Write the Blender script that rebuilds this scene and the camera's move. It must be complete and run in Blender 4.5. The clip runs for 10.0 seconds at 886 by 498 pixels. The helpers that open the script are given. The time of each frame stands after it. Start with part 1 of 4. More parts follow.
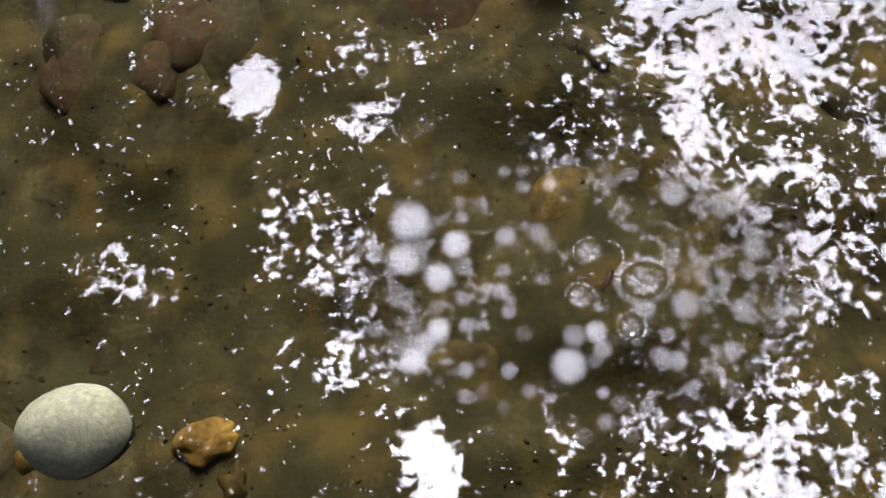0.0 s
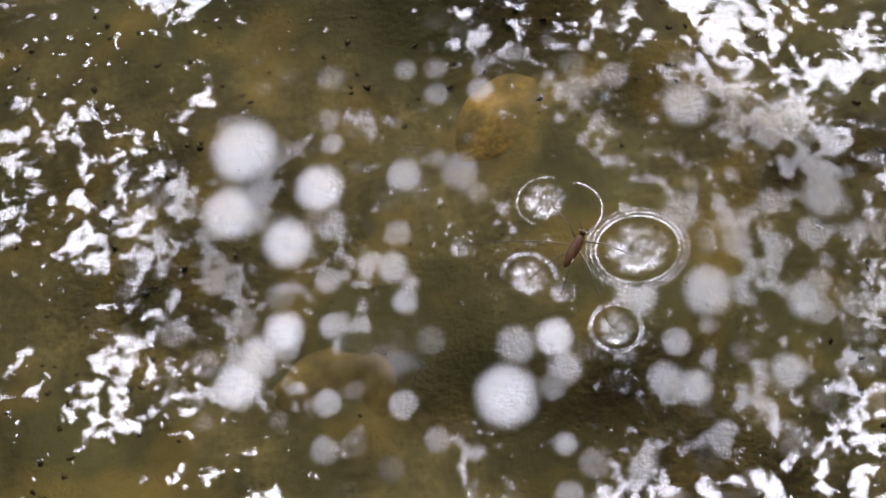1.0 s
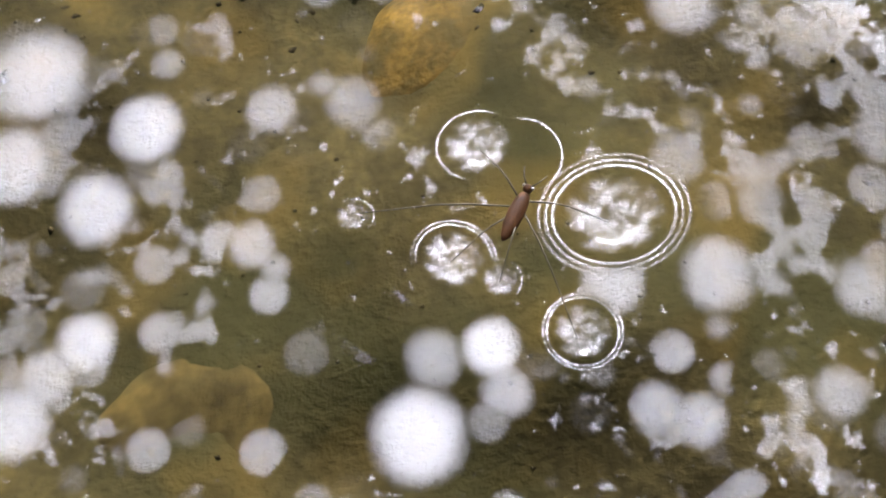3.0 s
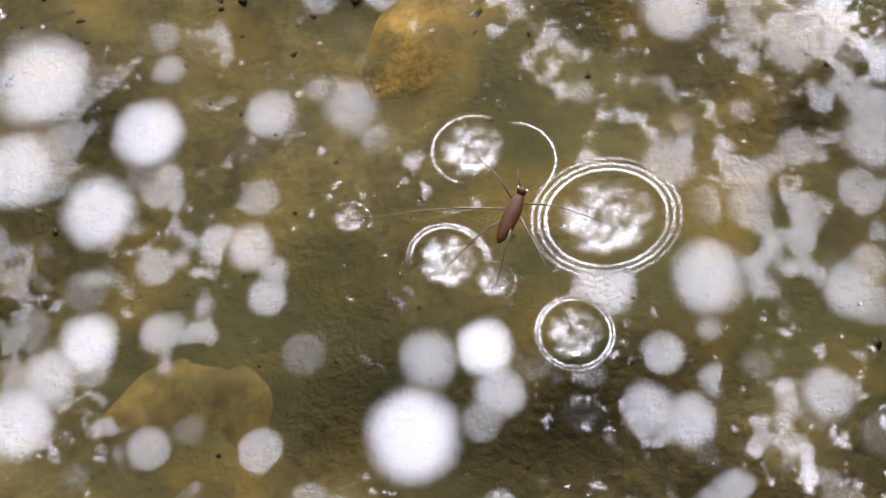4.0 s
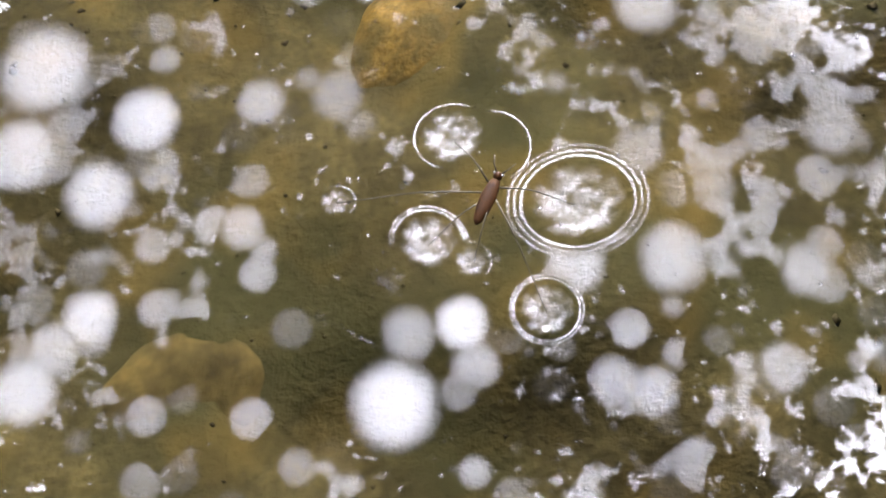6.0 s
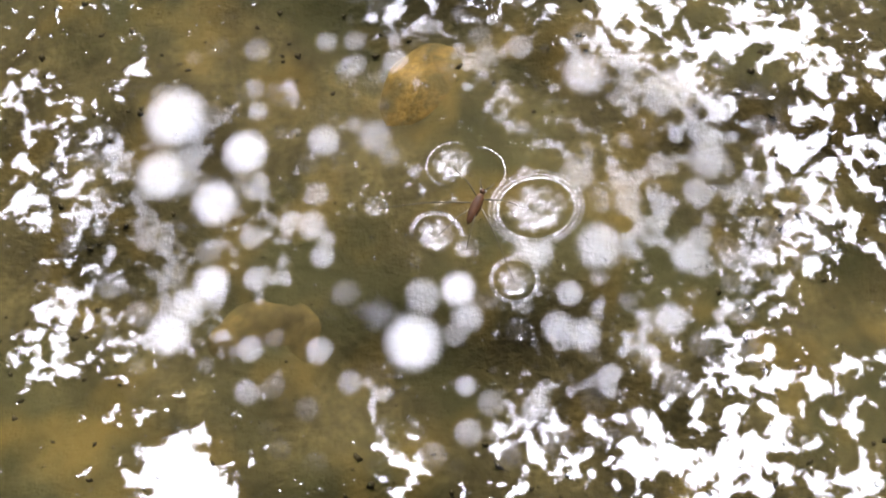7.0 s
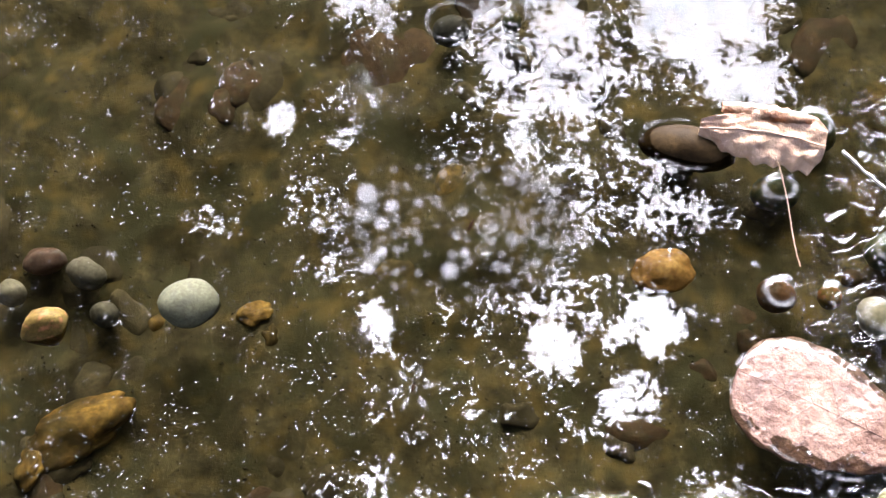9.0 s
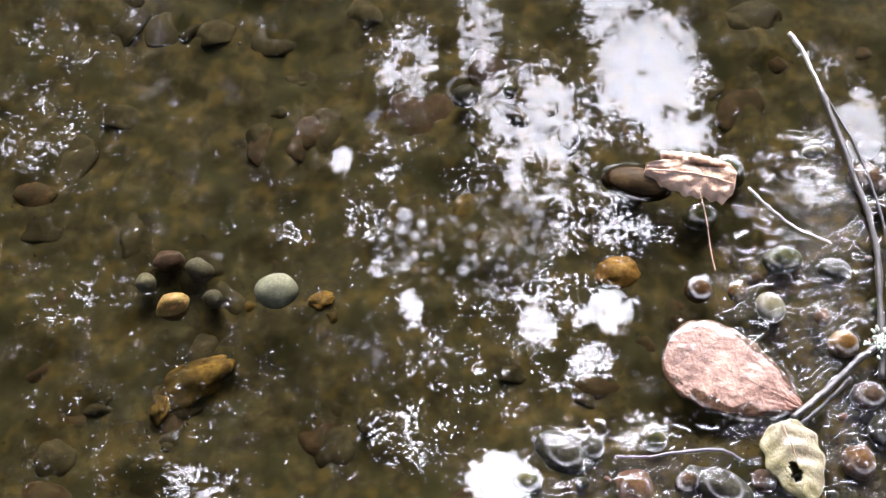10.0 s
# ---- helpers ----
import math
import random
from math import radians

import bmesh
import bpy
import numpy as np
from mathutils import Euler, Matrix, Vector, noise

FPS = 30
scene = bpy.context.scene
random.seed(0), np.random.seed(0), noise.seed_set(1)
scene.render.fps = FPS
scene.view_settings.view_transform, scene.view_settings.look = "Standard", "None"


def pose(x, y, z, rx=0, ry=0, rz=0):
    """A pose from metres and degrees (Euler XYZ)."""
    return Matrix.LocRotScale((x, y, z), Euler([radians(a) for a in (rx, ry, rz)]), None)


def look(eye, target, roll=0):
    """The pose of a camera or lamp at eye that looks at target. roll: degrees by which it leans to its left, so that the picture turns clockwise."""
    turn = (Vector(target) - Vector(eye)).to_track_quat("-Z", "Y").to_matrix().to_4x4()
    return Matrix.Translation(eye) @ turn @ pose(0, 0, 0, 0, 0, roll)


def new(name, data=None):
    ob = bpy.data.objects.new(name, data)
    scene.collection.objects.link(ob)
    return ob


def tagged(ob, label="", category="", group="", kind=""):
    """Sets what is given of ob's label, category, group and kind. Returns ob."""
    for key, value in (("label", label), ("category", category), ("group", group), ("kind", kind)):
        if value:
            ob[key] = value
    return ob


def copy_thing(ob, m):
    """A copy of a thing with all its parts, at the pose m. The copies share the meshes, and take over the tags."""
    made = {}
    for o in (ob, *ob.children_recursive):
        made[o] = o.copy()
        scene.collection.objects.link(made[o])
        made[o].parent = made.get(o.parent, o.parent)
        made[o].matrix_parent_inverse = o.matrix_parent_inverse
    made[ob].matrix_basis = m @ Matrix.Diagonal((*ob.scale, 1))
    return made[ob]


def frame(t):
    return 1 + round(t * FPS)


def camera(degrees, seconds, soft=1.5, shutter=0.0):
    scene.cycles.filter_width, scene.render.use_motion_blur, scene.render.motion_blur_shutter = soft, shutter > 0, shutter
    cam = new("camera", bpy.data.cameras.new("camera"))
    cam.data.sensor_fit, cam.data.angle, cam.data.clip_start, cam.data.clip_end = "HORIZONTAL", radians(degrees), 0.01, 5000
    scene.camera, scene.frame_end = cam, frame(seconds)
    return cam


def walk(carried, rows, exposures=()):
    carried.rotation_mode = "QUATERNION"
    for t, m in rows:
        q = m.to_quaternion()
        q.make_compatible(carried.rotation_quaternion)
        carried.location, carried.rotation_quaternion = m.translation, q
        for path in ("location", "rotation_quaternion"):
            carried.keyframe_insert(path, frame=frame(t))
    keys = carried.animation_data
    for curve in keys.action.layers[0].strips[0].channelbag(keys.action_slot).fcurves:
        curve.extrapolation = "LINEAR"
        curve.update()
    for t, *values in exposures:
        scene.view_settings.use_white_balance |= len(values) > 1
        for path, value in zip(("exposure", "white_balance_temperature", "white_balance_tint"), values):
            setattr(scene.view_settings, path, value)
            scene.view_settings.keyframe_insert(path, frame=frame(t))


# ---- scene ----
cam = camera(40, 10.0)
PATH = [
    (0.0, pose(-0.0442, -0.1051, 0.3179, 20.49, 1.10, -0.67)),
    (0.5, pose(-0.0325, -0.0811, 0.2427, 20.70, 0.95, -0.61)),
    (1.0, pose(-0.0233, -0.0652, 0.1846, 20.57, 0.78, -0.64)),
    (1.5, pose(-0.0203, -0.0499, 0.1456, 20.41, 0.26, -0.95)),
    (2.0, pose(-0.0175, -0.0425, 0.1244, 20.02, -0.06, -1.27)),
    (2.5, pose(-0.0153, -0.0431, 0.1239, 19.59, -0.14, -1.53)),
    (4.0, pose(-0.0120, -0.0439, 0.1270, 19.20, 0.40, -1.29)),
    (4.5, pose(-0.0109, -0.0437, 0.1275, 19.03, 0.96, -0.90)),
    (5.0, pose(-0.0098, -0.0426, 0.1264, 18.53, 0.91, -0.94)),
    (5.5, pose(-0.0098, -0.0432, 0.1274, 18.23, 0.33, -1.23)),
    (7.0, pose(-0.0103, -0.0706, 0.2014, 18.38, 0.25, -0.86)),
    (7.5, pose(-0.0135, -0.0945, 0.2713, 18.15, -0.23, -1.00)),
    (8.0, pose(-0.0141, -0.1252, 0.3550, 18.33, 0.04, -1.40)),
    (8.5, pose(-0.0162, -0.1653, 0.4611, 18.68, -0.14, -1.02)),
    (9.0, pose(-0.0240, -0.2158, 0.5896, 19.36, -0.24, -0.76)),
    (9.5, pose(-0.0278, -0.2949, 0.7760, 20.14, -0.71, -0.47)),
    (10.0, pose(-0.0391, -0.3131, 0.8139, 20.76, -0.57, -0.16)),
]
EXPOSURES = [(0.0, 3.3), (1.0, 3.6), (2.0, 3.92), (2.7, 4.1), (4.5, 4.18), (5.5, 4.18), (7.5, 4.3), (8.5, 3.85), (9.0, 3.5), (10.0, 3.2)]
walk(cam, PATH, EXPOSURES)

# ---- light ----
world = bpy.data.worlds.new("sky")
scene.world = world
world.use_nodes = True
wn, wl = world.node_tree.nodes, world.node_tree.links
sky = wn.new("ShaderNodeTexSky")
sky.sky_type = "NISHITA"
sky.sun_disc = False
sky.sun_elevation, sky.sun_rotation = radians(39), radians(3)
sky.air_density, sky.dust_density, sky.ozone_density = 0.3, 10.0, 0.3
cool = wn.new("ShaderNodeMix")  # the overcast is faintly lavender
cool.data_type, cool.blend_type = "RGBA", "MULTIPLY"
cool.inputs[0].default_value = 1.0
cool.inputs[7].default_value = (0.84, 0.94, 1.21, 1)
wl.new(sky.outputs["Color"], cool.inputs[6])
wl.new(cool.outputs[2], wn["Background"].inputs["Color"])
wn["Background"].inputs["Strength"].default_value = 0.15

sun_data = bpy.data.lights.new("sun", "SUN")
sun_data.energy, sun_data.angle, sun_data.color = 1.5, radians(64), (0.87, 0.92, 1.0)
sun = new("sun", sun_data)
sun.matrix_world = look((0.9, 12.0, 10.5), (0, 0, 0))

rng = np.random.default_rng(11)
rnd = random.Random(5)


# ---- materials ----
def nodes_of(name):
    m = bpy.data.materials.new(name)
    m.use_nodes = True
    return m, m.node_tree.nodes, m.node_tree.links, m.node_tree.nodes["Principled BSDF"]


def ramp(n, stops):
    r = n.new("ShaderNodeValToRGB")
    el = r.color_ramp.elements
    while len(el) < len(stops):
        el.new(0.5)
    for e, (p, c) in zip(el, stops):
        e.position, e.color = p, (*c, 1)
    return r


def noise_tex(n, links, coord, scale, detail=4.0, rough=0.55, distort=0.0):
    t = n.new("ShaderNodeTexNoise")
    t.inputs["Scale"].default_value, t.inputs["Detail"].default_value = scale, detail
    t.inputs["Roughness"].default_value, t.inputs["Distortion"].default_value = rough, distort
    links.new(coord, t.inputs["Vector"])
    return t


def blend(n, links, a, b, fac, kind="MIX"):
    x = n.new("ShaderNodeMix")
    x.data_type, x.blend_type = "RGBA", kind
    for value, slot in ((a, 6), (b, 7), (fac, 0)):
        if isinstance(value, bpy.types.NodeSocket):
            links.new(value, x.inputs[slot])
        elif slot == 0:
            x.inputs[slot].default_value = value
        else:
            x.inputs[slot].default_value = (*value, 1)
    return x.outputs[2]


def grained(name, dark, mid, light, big=30.0, fine=300.0, rough=(0.35, 0.7), bump=0.0006, spots=None, vary=0.0, coat=0.0, patches=None):
    """A mottled mineral or earthy surface: two scales of noise, optional spots, and a little relief."""
    m, n, l, b = nodes_of(name)
    tc = n.new("ShaderNodeTexCoord")
    info = n.new("ShaderNodeObjectInfo")
    shift = n.new("ShaderNodeVectorMath")
    shift.operation = "MULTIPLY_ADD"
    l.new(info.outputs["Random"], shift.inputs[0])
    shift.inputs[1].default_value = (7.3, 3.1, 5.7)
    l.new(tc.outputs["Object"], shift.inputs[2])
    at = shift.outputs[0]
    n1 = noise_tex(n, l, at, big, 5.0, 0.6, 0.4)
    n2 = noise_tex(n, l, at, fine, 3.0, 0.6)
    r1 = ramp(n, [(0.3, dark), (0.52, mid), (0.72, light)])
    l.new(n1.outputs["Fac"], r1.inputs["Fac"])
    r2 = ramp(n, [(0.3, (0.55, 0.55, 0.55)), (0.7, (1.3, 1.3, 1.3))])
    l.new(n2.outputs["Fac"], r2.inputs["Fac"])
    colour = blend(n, l, r1.outputs["Color"], r2.outputs["Color"], 0.7, "MULTIPLY")
    if patches:
        v = noise_tex(n, l, at, patches[1], 3.0, 0.5)
        rp = ramp(n, [(patches[2] - 0.08, (0, 0, 0)), (patches[2] + 0.1, (0.8, 0.8, 0.8))])
        l.new(v.outputs["Fac"], rp.inputs["Fac"])
        colour = blend(n, l, colour, patches[0], rp.outputs["Color"])
    if spots:
        v = noise_tex(n, l, at, spots[1], 2.0, 0.4)
        rs = ramp(n, [(spots[2] - 0.09, (0, 0, 0)), (spots[2] + 0.12, (0.75, 0.75, 0.75))])
        l.new(v.outputs["Fac"], rs.inputs["Fac"])
        colour = blend(n, l, colour, spots[0], rs.outputs["Color"])
    if vary:
        hsv = n.new("ShaderNodeHueSaturation")
        mr = n.new("ShaderNodeMapRange")
        mr.inputs["To Min"].default_value, mr.inputs["To Max"].default_value = 1 - vary, 1 + vary
        l.new(info.outputs["Random"], mr.inputs["Value"])
        l.new(mr.outputs["Result"], hsv.inputs["Value"])
        l.new(colour, hsv.inputs["Color"])
        colour = hsv.outputs["Color"]
    l.new(colour, b.inputs["Base Color"])
    rr = n.new("ShaderNodeMapRange")
    rr.inputs["To Min"].default_value, rr.inputs["To Max"].default_value = rough
    l.new(n2.outputs["Fac"], rr.inputs["Value"])
    l.new(rr.outputs["Result"], b.inputs["Roughness"])
    b.inputs["Coat Weight"].default_value = coat
    b.inputs["Coat Roughness"].default_value = 0.08
    bp = n.new("ShaderNodeBump")
    bp.inputs["Strength"].default_value, bp.inputs["Distance"].default_value = 1.0, bump
    l.new(blend(n, l, n1.outputs["Color"], n2.outputs["Color"], 0.45), bp.inputs["Height"])
    l.new(bp.outputs["Normal"], b.inputs["Normal"])
    return m


def leaf_material(name, base, pale, vein, thin=0.15, blotch=None, green=None, tip=None):
    """A dead leaf: blotches, fine fibres, faint side veins, some light through it."""
    m, n, l, b = nodes_of(name)
    tc = n.new("ShaderNodeTexCoord")
    n1 = noise_tex(n, l, tc.outputs["Object"], 45, 5.0, 0.6, 0.6)
    n2 = noise_tex(n, l, tc.outputs["Object"], 420, 3.0, 0.65)
    r1 = ramp(n, [(0.32, base), (0.62, pale)])
    l.new(n1.outputs["Fac"], r1.inputs["Fac"])
    colour = r1.outputs["Color"]
    wave = n.new("ShaderNodeTexWave")
    wave.wave_type, wave.bands_direction = "BANDS", "DIAGONAL"
    wave.inputs["Scale"].default_value, wave.inputs["Distortion"].default_value = 26, 2.5
    l.new(tc.outputs["Object"], wave.inputs["Vector"])
    rw = ramp(n, [(0.86, (0, 0, 0)), (0.98, (0.6, 0.6, 0.6))])
    l.new(wave.outputs["Fac"], rw.inputs["Fac"])
    colour = blend(n, l, colour, vein, rw.outputs["Color"])
    if blotch:
        n3 = noise_tex(n, l, tc.outputs["Object"], 120, 5.0, 0.7, 0.8)
        r3 = ramp(n, [(0.47, (0, 0, 0)), (0.62, (0.85, 0.85, 0.85))])
        l.new(n3.outputs["Fac"], r3.inputs["Fac"])
        colour = blend(n, l, colour, blotch, r3.outputs["Color"])
    if green:
        n4 = noise_tex(n, l, tc.outputs["Object"], 28, 3.0)
        r4 = ramp(n, [(0.5, (0, 0, 0)), (0.62, (1, 1, 1))])
        l.new(n4.outputs["Fac"], r4.inputs["Fac"])
        colour = blend(n, l, colour, green, r4.outputs["Color"])
    if tip:
        axis_x = n.new("ShaderNodeSeparateXYZ")
        l.new(tc.outputs["Object"], axis_x.inputs[0])
        wane = n.new("ShaderNodeMapRange")
        wane.inputs["From Min"].default_value, wane.inputs["From Max"].default_value = tip[1], tip[2]
        edge = n.new("ShaderNodeMath")
        edge.operation = "MULTIPLY_ADD"
        l.new(n1.outputs["Fac"], edge.inputs[0])
        edge.inputs[1].default_value = 0.05
        l.new(axis_x.outputs["X"], edge.inputs[2])
        l.new(edge.outputs[0], wane.inputs["Value"])
        colour = blend(n, l, colour, tip[0], wane.outputs["Result"])
    l.new(colour, b.inputs["Base Color"])
    b.inputs["Roughness"].default_value = 0.6
    b.inputs["Coat Weight"].default_value, b.inputs["Coat Roughness"].default_value = 0.6, 0.1
    b.inputs["Subsurface Weight"].default_value = thin
    b.inputs["Subsurface Radius"].default_value = (0.004, 0.003, 0.002)
    bp = n.new("ShaderNodeBump")
    bp.inputs["Strength"].default_value, bp.inputs["Distance"].default_value = 1.0, 0.0026
    l.new(blend(n, l, n2.outputs["Color"], n1.outputs["Color"], 0.4), bp.inputs["Height"])
    l.new(bp.outputs["Normal"], b.inputs["Normal"])
    return m


def crown_material(name, dark, light):
    m, n, l, b = nodes_of(name)
    g = n.new("ShaderNodeNewGeometry")
    r = ramp(n, [(0.0, dark), (1.0, light)])
    l.new(g.outputs["Random Per Island"], r.inputs["Fac"])
    l.new(r.outputs["Color"], b.inputs["Base Color"])
    b.inputs["Roughness"].default_value = 0.55
    tr = n.new("ShaderNodeBsdfTranslucent")
    l.new(r.outputs["Color"], tr.inputs["Color"])
    mix = n.new("ShaderNodeMixShader")
    mix.inputs[0].default_value = 0.3
    l.new(b.outputs[0], mix.inputs[1])
    l.new(tr.outputs[0], mix.inputs[2])
    l.new(mix.outputs[0], n["Material Output"].inputs["Surface"])
    return m


def water_material():
    """Clear brownish stream water: it shows the bed and mirrors the dark canopy. The bright sky reflections are painted
    in
    by masks: each masked spot takes a gloss with one fixed tilt that mirrors the open sky beyond the trees."""
    m, n, l, b = nodes_of("stream_water")
    n.remove(b)
    at = n.new("ShaderNodeTexCoord").outputs["Object"]

    def feed(socket, value):
        if isinstance(value, bpy.types.NodeSocket):
            l.new(value, socket)
        else:
            socket.default_value = value

    def calc(kind, a, c=0.0, clamp=False):
        k = n.new("ShaderNodeMath")
        k.operation, k.use_clamp = kind, clamp
        feed(k.inputs[0], a)
        feed(k.inputs[1], c)
        return k.outputs[0]

    def fade(value, lo, hi, first=0.0, last=1.0):
        r = n.new("ShaderNodeMapRange")
        r.interpolation_type = "SMOOTHSTEP"
        for key, v in (("Value", value), ("From Min", lo), ("From Max", hi), ("To Min", first), ("To Max", last)):
            feed(r.inputs[key], v)
        return r.outputs["Result"]

    def far_from(place, x, y, a, c):
        """Distance from (x, y) in units of the semi-axes a, c."""
        k = n.new("ShaderNodeVectorMath")
        k.operation = "MULTIPLY_ADD"
        l.new(place, k.inputs[0])
        k.inputs[1].default_value, k.inputs[2].default_value = (1 / a, 1 / c, 0), (-x / a, -y / c, 0)
        d = n.new("ShaderNodeVectorMath")
        d.operation = "LENGTH"
        l.new(k.outputs[0], d.inputs[0])
        return d.outputs["Value"]

    def warped(amount, scale):
        k = n.new("ShaderNodeVectorMath")
        k.operation = "MULTIPLY_ADD"
        l.new(noise_tex(n, l, at, scale, 2.0, 0.6).outputs["Color"], k.inputs[0])
        k.inputs[1].default_value = (amount, amount, 0)
        s = n.new("ShaderNodeVectorMath")
        s.operation = "SUBTRACT"
        l.new(at, s.inputs[0])
        s.inputs[1].default_value = (amount / 2, amount / 2, 0)
        l.new(s.outputs[0], k.inputs[2])
        return k.outputs[0]

    # painted sky reflections: how much of the water they cover, from patch to patch
    ragged = warped(0.012, 60.0)
    cover = None
    for x, y, a, c, weight in SKY_PATCHES:
        e = fade(far_from(ragged, x, y, a, c), 0.45, 1.35, weight, 0.0)
        cover = calc("MAXIMUM", cover, e) if cover else e
    for x, y, a, c, weight in TRUNK_BAND:
        cover = calc("SUBTRACT", cover, fade(far_from(ragged, x, y, a, c), 0.6, 1.2, weight, 0.0))
    cover = calc("ADD", calc("MAXIMUM", cover, 0.0), 0.02)
    grain = calc("ADD", calc("MULTIPLY", noise_tex(n, l, at, 300.0, 4.0, 0.6, 0.4).outputs["Fac"], 0.6),
                 calc("MULTIPLY", noise_tex(n, l, at, 62.0, 2.0, 0.5, 0.4).outputs["Fac"], 0.4))
    edge = calc("SUBTRACT", 0.645, calc("MULTIPLY", cover, 0.29))
    sky_speckle = fade(grain, calc("SUBTRACT", edge, 0.016), calc("ADD", edge, 0.020))
    # small painted glints strewn everywhere
    fleck = calc("ADD", noise_tex(n, l, at, 520.0, 2.0, 0.5).outputs["Fac"], calc("MULTIPLY", noise_tex(n, l, at, 34.0, 2.0).outputs["Fac"], 0.35))
    sky_speckle = calc("MAXIMUM", sky_speckle, fade(fleck, 0.87, 0.90))
    # painted out-of-focus sky reflections, soft and round, in the corner where the insect rests
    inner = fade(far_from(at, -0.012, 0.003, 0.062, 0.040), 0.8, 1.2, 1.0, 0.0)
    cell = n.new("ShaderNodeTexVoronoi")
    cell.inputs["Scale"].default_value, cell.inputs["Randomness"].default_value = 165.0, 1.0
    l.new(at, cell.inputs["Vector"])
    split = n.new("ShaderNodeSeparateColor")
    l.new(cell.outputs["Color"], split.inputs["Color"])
    sky_cell = calc("MULTIPLY", fade(cell.outputs["Distance"], 0.30, 0.46, 1.0, 0.0), fade(split.outputs["Red"], 0.3, 1.0, 0.0, 0.24))
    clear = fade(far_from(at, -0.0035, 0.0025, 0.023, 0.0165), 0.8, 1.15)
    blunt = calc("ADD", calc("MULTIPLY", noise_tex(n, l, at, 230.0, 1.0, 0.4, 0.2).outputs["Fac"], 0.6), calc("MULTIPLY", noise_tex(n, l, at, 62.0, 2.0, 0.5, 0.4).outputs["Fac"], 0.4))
    soft_speckle = fade(blunt, calc("SUBTRACT", edge, 0.005), calc("ADD", edge, 0.10), 0.0, 0.22)
    sky_mask = calc("MULTIPLY", calc("MULTIPLY", calc("MAXIMUM", sky_cell, soft_speckle), inner), clear)
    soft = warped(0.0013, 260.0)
    for x, y, r, weight in SKY_DISCS:
        sky_mask = calc("MAXIMUM", sky_mask, fade(far_from(soft, x, y, r, 1.06 * r), 0.55, 1.2, weight, 0.0))
    sky_mask = calc("MAXIMUM", sky_mask, calc("MULTIPLY", sky_speckle, calc("SUBTRACT", 1.0, calc("MULTIPLY", inner, 0.8))))
    # painted sky glints at the insects' feet and two stones: a bright cap and thin rings
    for x, y, a, c, turn, cap, rings, facing, span in GLINTS:
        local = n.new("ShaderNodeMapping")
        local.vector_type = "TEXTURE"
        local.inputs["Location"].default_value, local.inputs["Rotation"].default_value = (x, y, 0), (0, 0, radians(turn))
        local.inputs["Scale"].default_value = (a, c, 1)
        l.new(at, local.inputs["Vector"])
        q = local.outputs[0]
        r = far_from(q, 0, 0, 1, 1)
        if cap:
            sky_mask = calc("MULTIPLY", sky_mask, fade(r, 1.0, 1.25))
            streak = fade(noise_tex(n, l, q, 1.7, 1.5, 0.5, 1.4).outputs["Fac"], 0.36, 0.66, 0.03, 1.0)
            sky_mask = calc("MAXIMUM", sky_mask, calc("MULTIPLY", calc("MULTIPLY", fade(r, 0.45, 0.85, 1.0, 0.0), streak), cap))
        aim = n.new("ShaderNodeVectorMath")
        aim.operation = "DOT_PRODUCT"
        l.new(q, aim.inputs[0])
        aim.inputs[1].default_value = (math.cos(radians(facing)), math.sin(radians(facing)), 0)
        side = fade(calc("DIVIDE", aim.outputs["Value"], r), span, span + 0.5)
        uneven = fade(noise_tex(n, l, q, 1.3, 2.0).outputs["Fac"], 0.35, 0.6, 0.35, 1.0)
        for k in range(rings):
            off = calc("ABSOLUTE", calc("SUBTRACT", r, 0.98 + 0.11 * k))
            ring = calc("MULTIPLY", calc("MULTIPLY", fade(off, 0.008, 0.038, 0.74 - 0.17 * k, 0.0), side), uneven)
            sky_mask = calc("MAXIMUM", sky_mask, ring)
    # bright reflections painted as thin outlines round the stones
    wander = warped(0.0026, 130.0)
    patchy = fade(noise_tex(n, l, at, 75.0, 3.0).outputs["Fac"], 0.40, 0.6, 0.0, 1.0)
    for x, y, a, c, turn, rise, width in sorted((r for r in rims if r[0] > 0.1 or r[1] < -0.1), key=lambda r: -r[2] * r[3])[:32]:
        local = n.new("ShaderNodeMapping")
        local.vector_type = "TEXTURE"
        local.inputs["Location"].default_value, local.inputs["Rotation"].default_value = (x, y, 0), (0, 0, turn)
        local.inputs["Scale"].default_value = (a + 0.0022, c + 0.0022, 1)
        l.new(wander, local.inputs["Vector"])
        r = far_from(local.outputs[0], 0, 0, 1, 1)
        thin = 0.0009 / (0.5 * (a + c))
        off = calc("ABSOLUTE", calc("SUBTRACT", r, 1.0))
        sky_mask = calc("MAXIMUM", calc("MULTIPLY", sky_mask, fade(r, 0.9, 1.05, 0.0, 1.0)), calc("MULTIPLY", fade(off, 0.3 * thin, 1.6 * thin, 0.62, 0.0), patchy))
    # livelier curls over the shingle
    sep = n.new("ShaderNodeSeparateXYZ")
    l.new(at, sep.inputs[0])
    skew = calc("SUBTRACT", sep.outputs["X"], calc("MULTIPLY", calc("ADD", sep.outputs["Y"], 0.1), 0.4))
    shoal = calc("MAXIMUM", calc("MULTIPLY", fade(skew, 0.10, 0.19), fade(sep.outputs["Y"], 0.05, 0.11, 1.0, 0.0)), calc("MULTIPLY", fade(sep.outputs["Y"], -0.15, -0.115, 1.0, 0.0), fade(sep.outputs["X"], 0.0, 0.04)))
    swell = calc("MULTIPLY", noise_tex(n, l, at, 18.0, 1.0, 0.5, 0.3).outputs["Fac"], 0.0006)
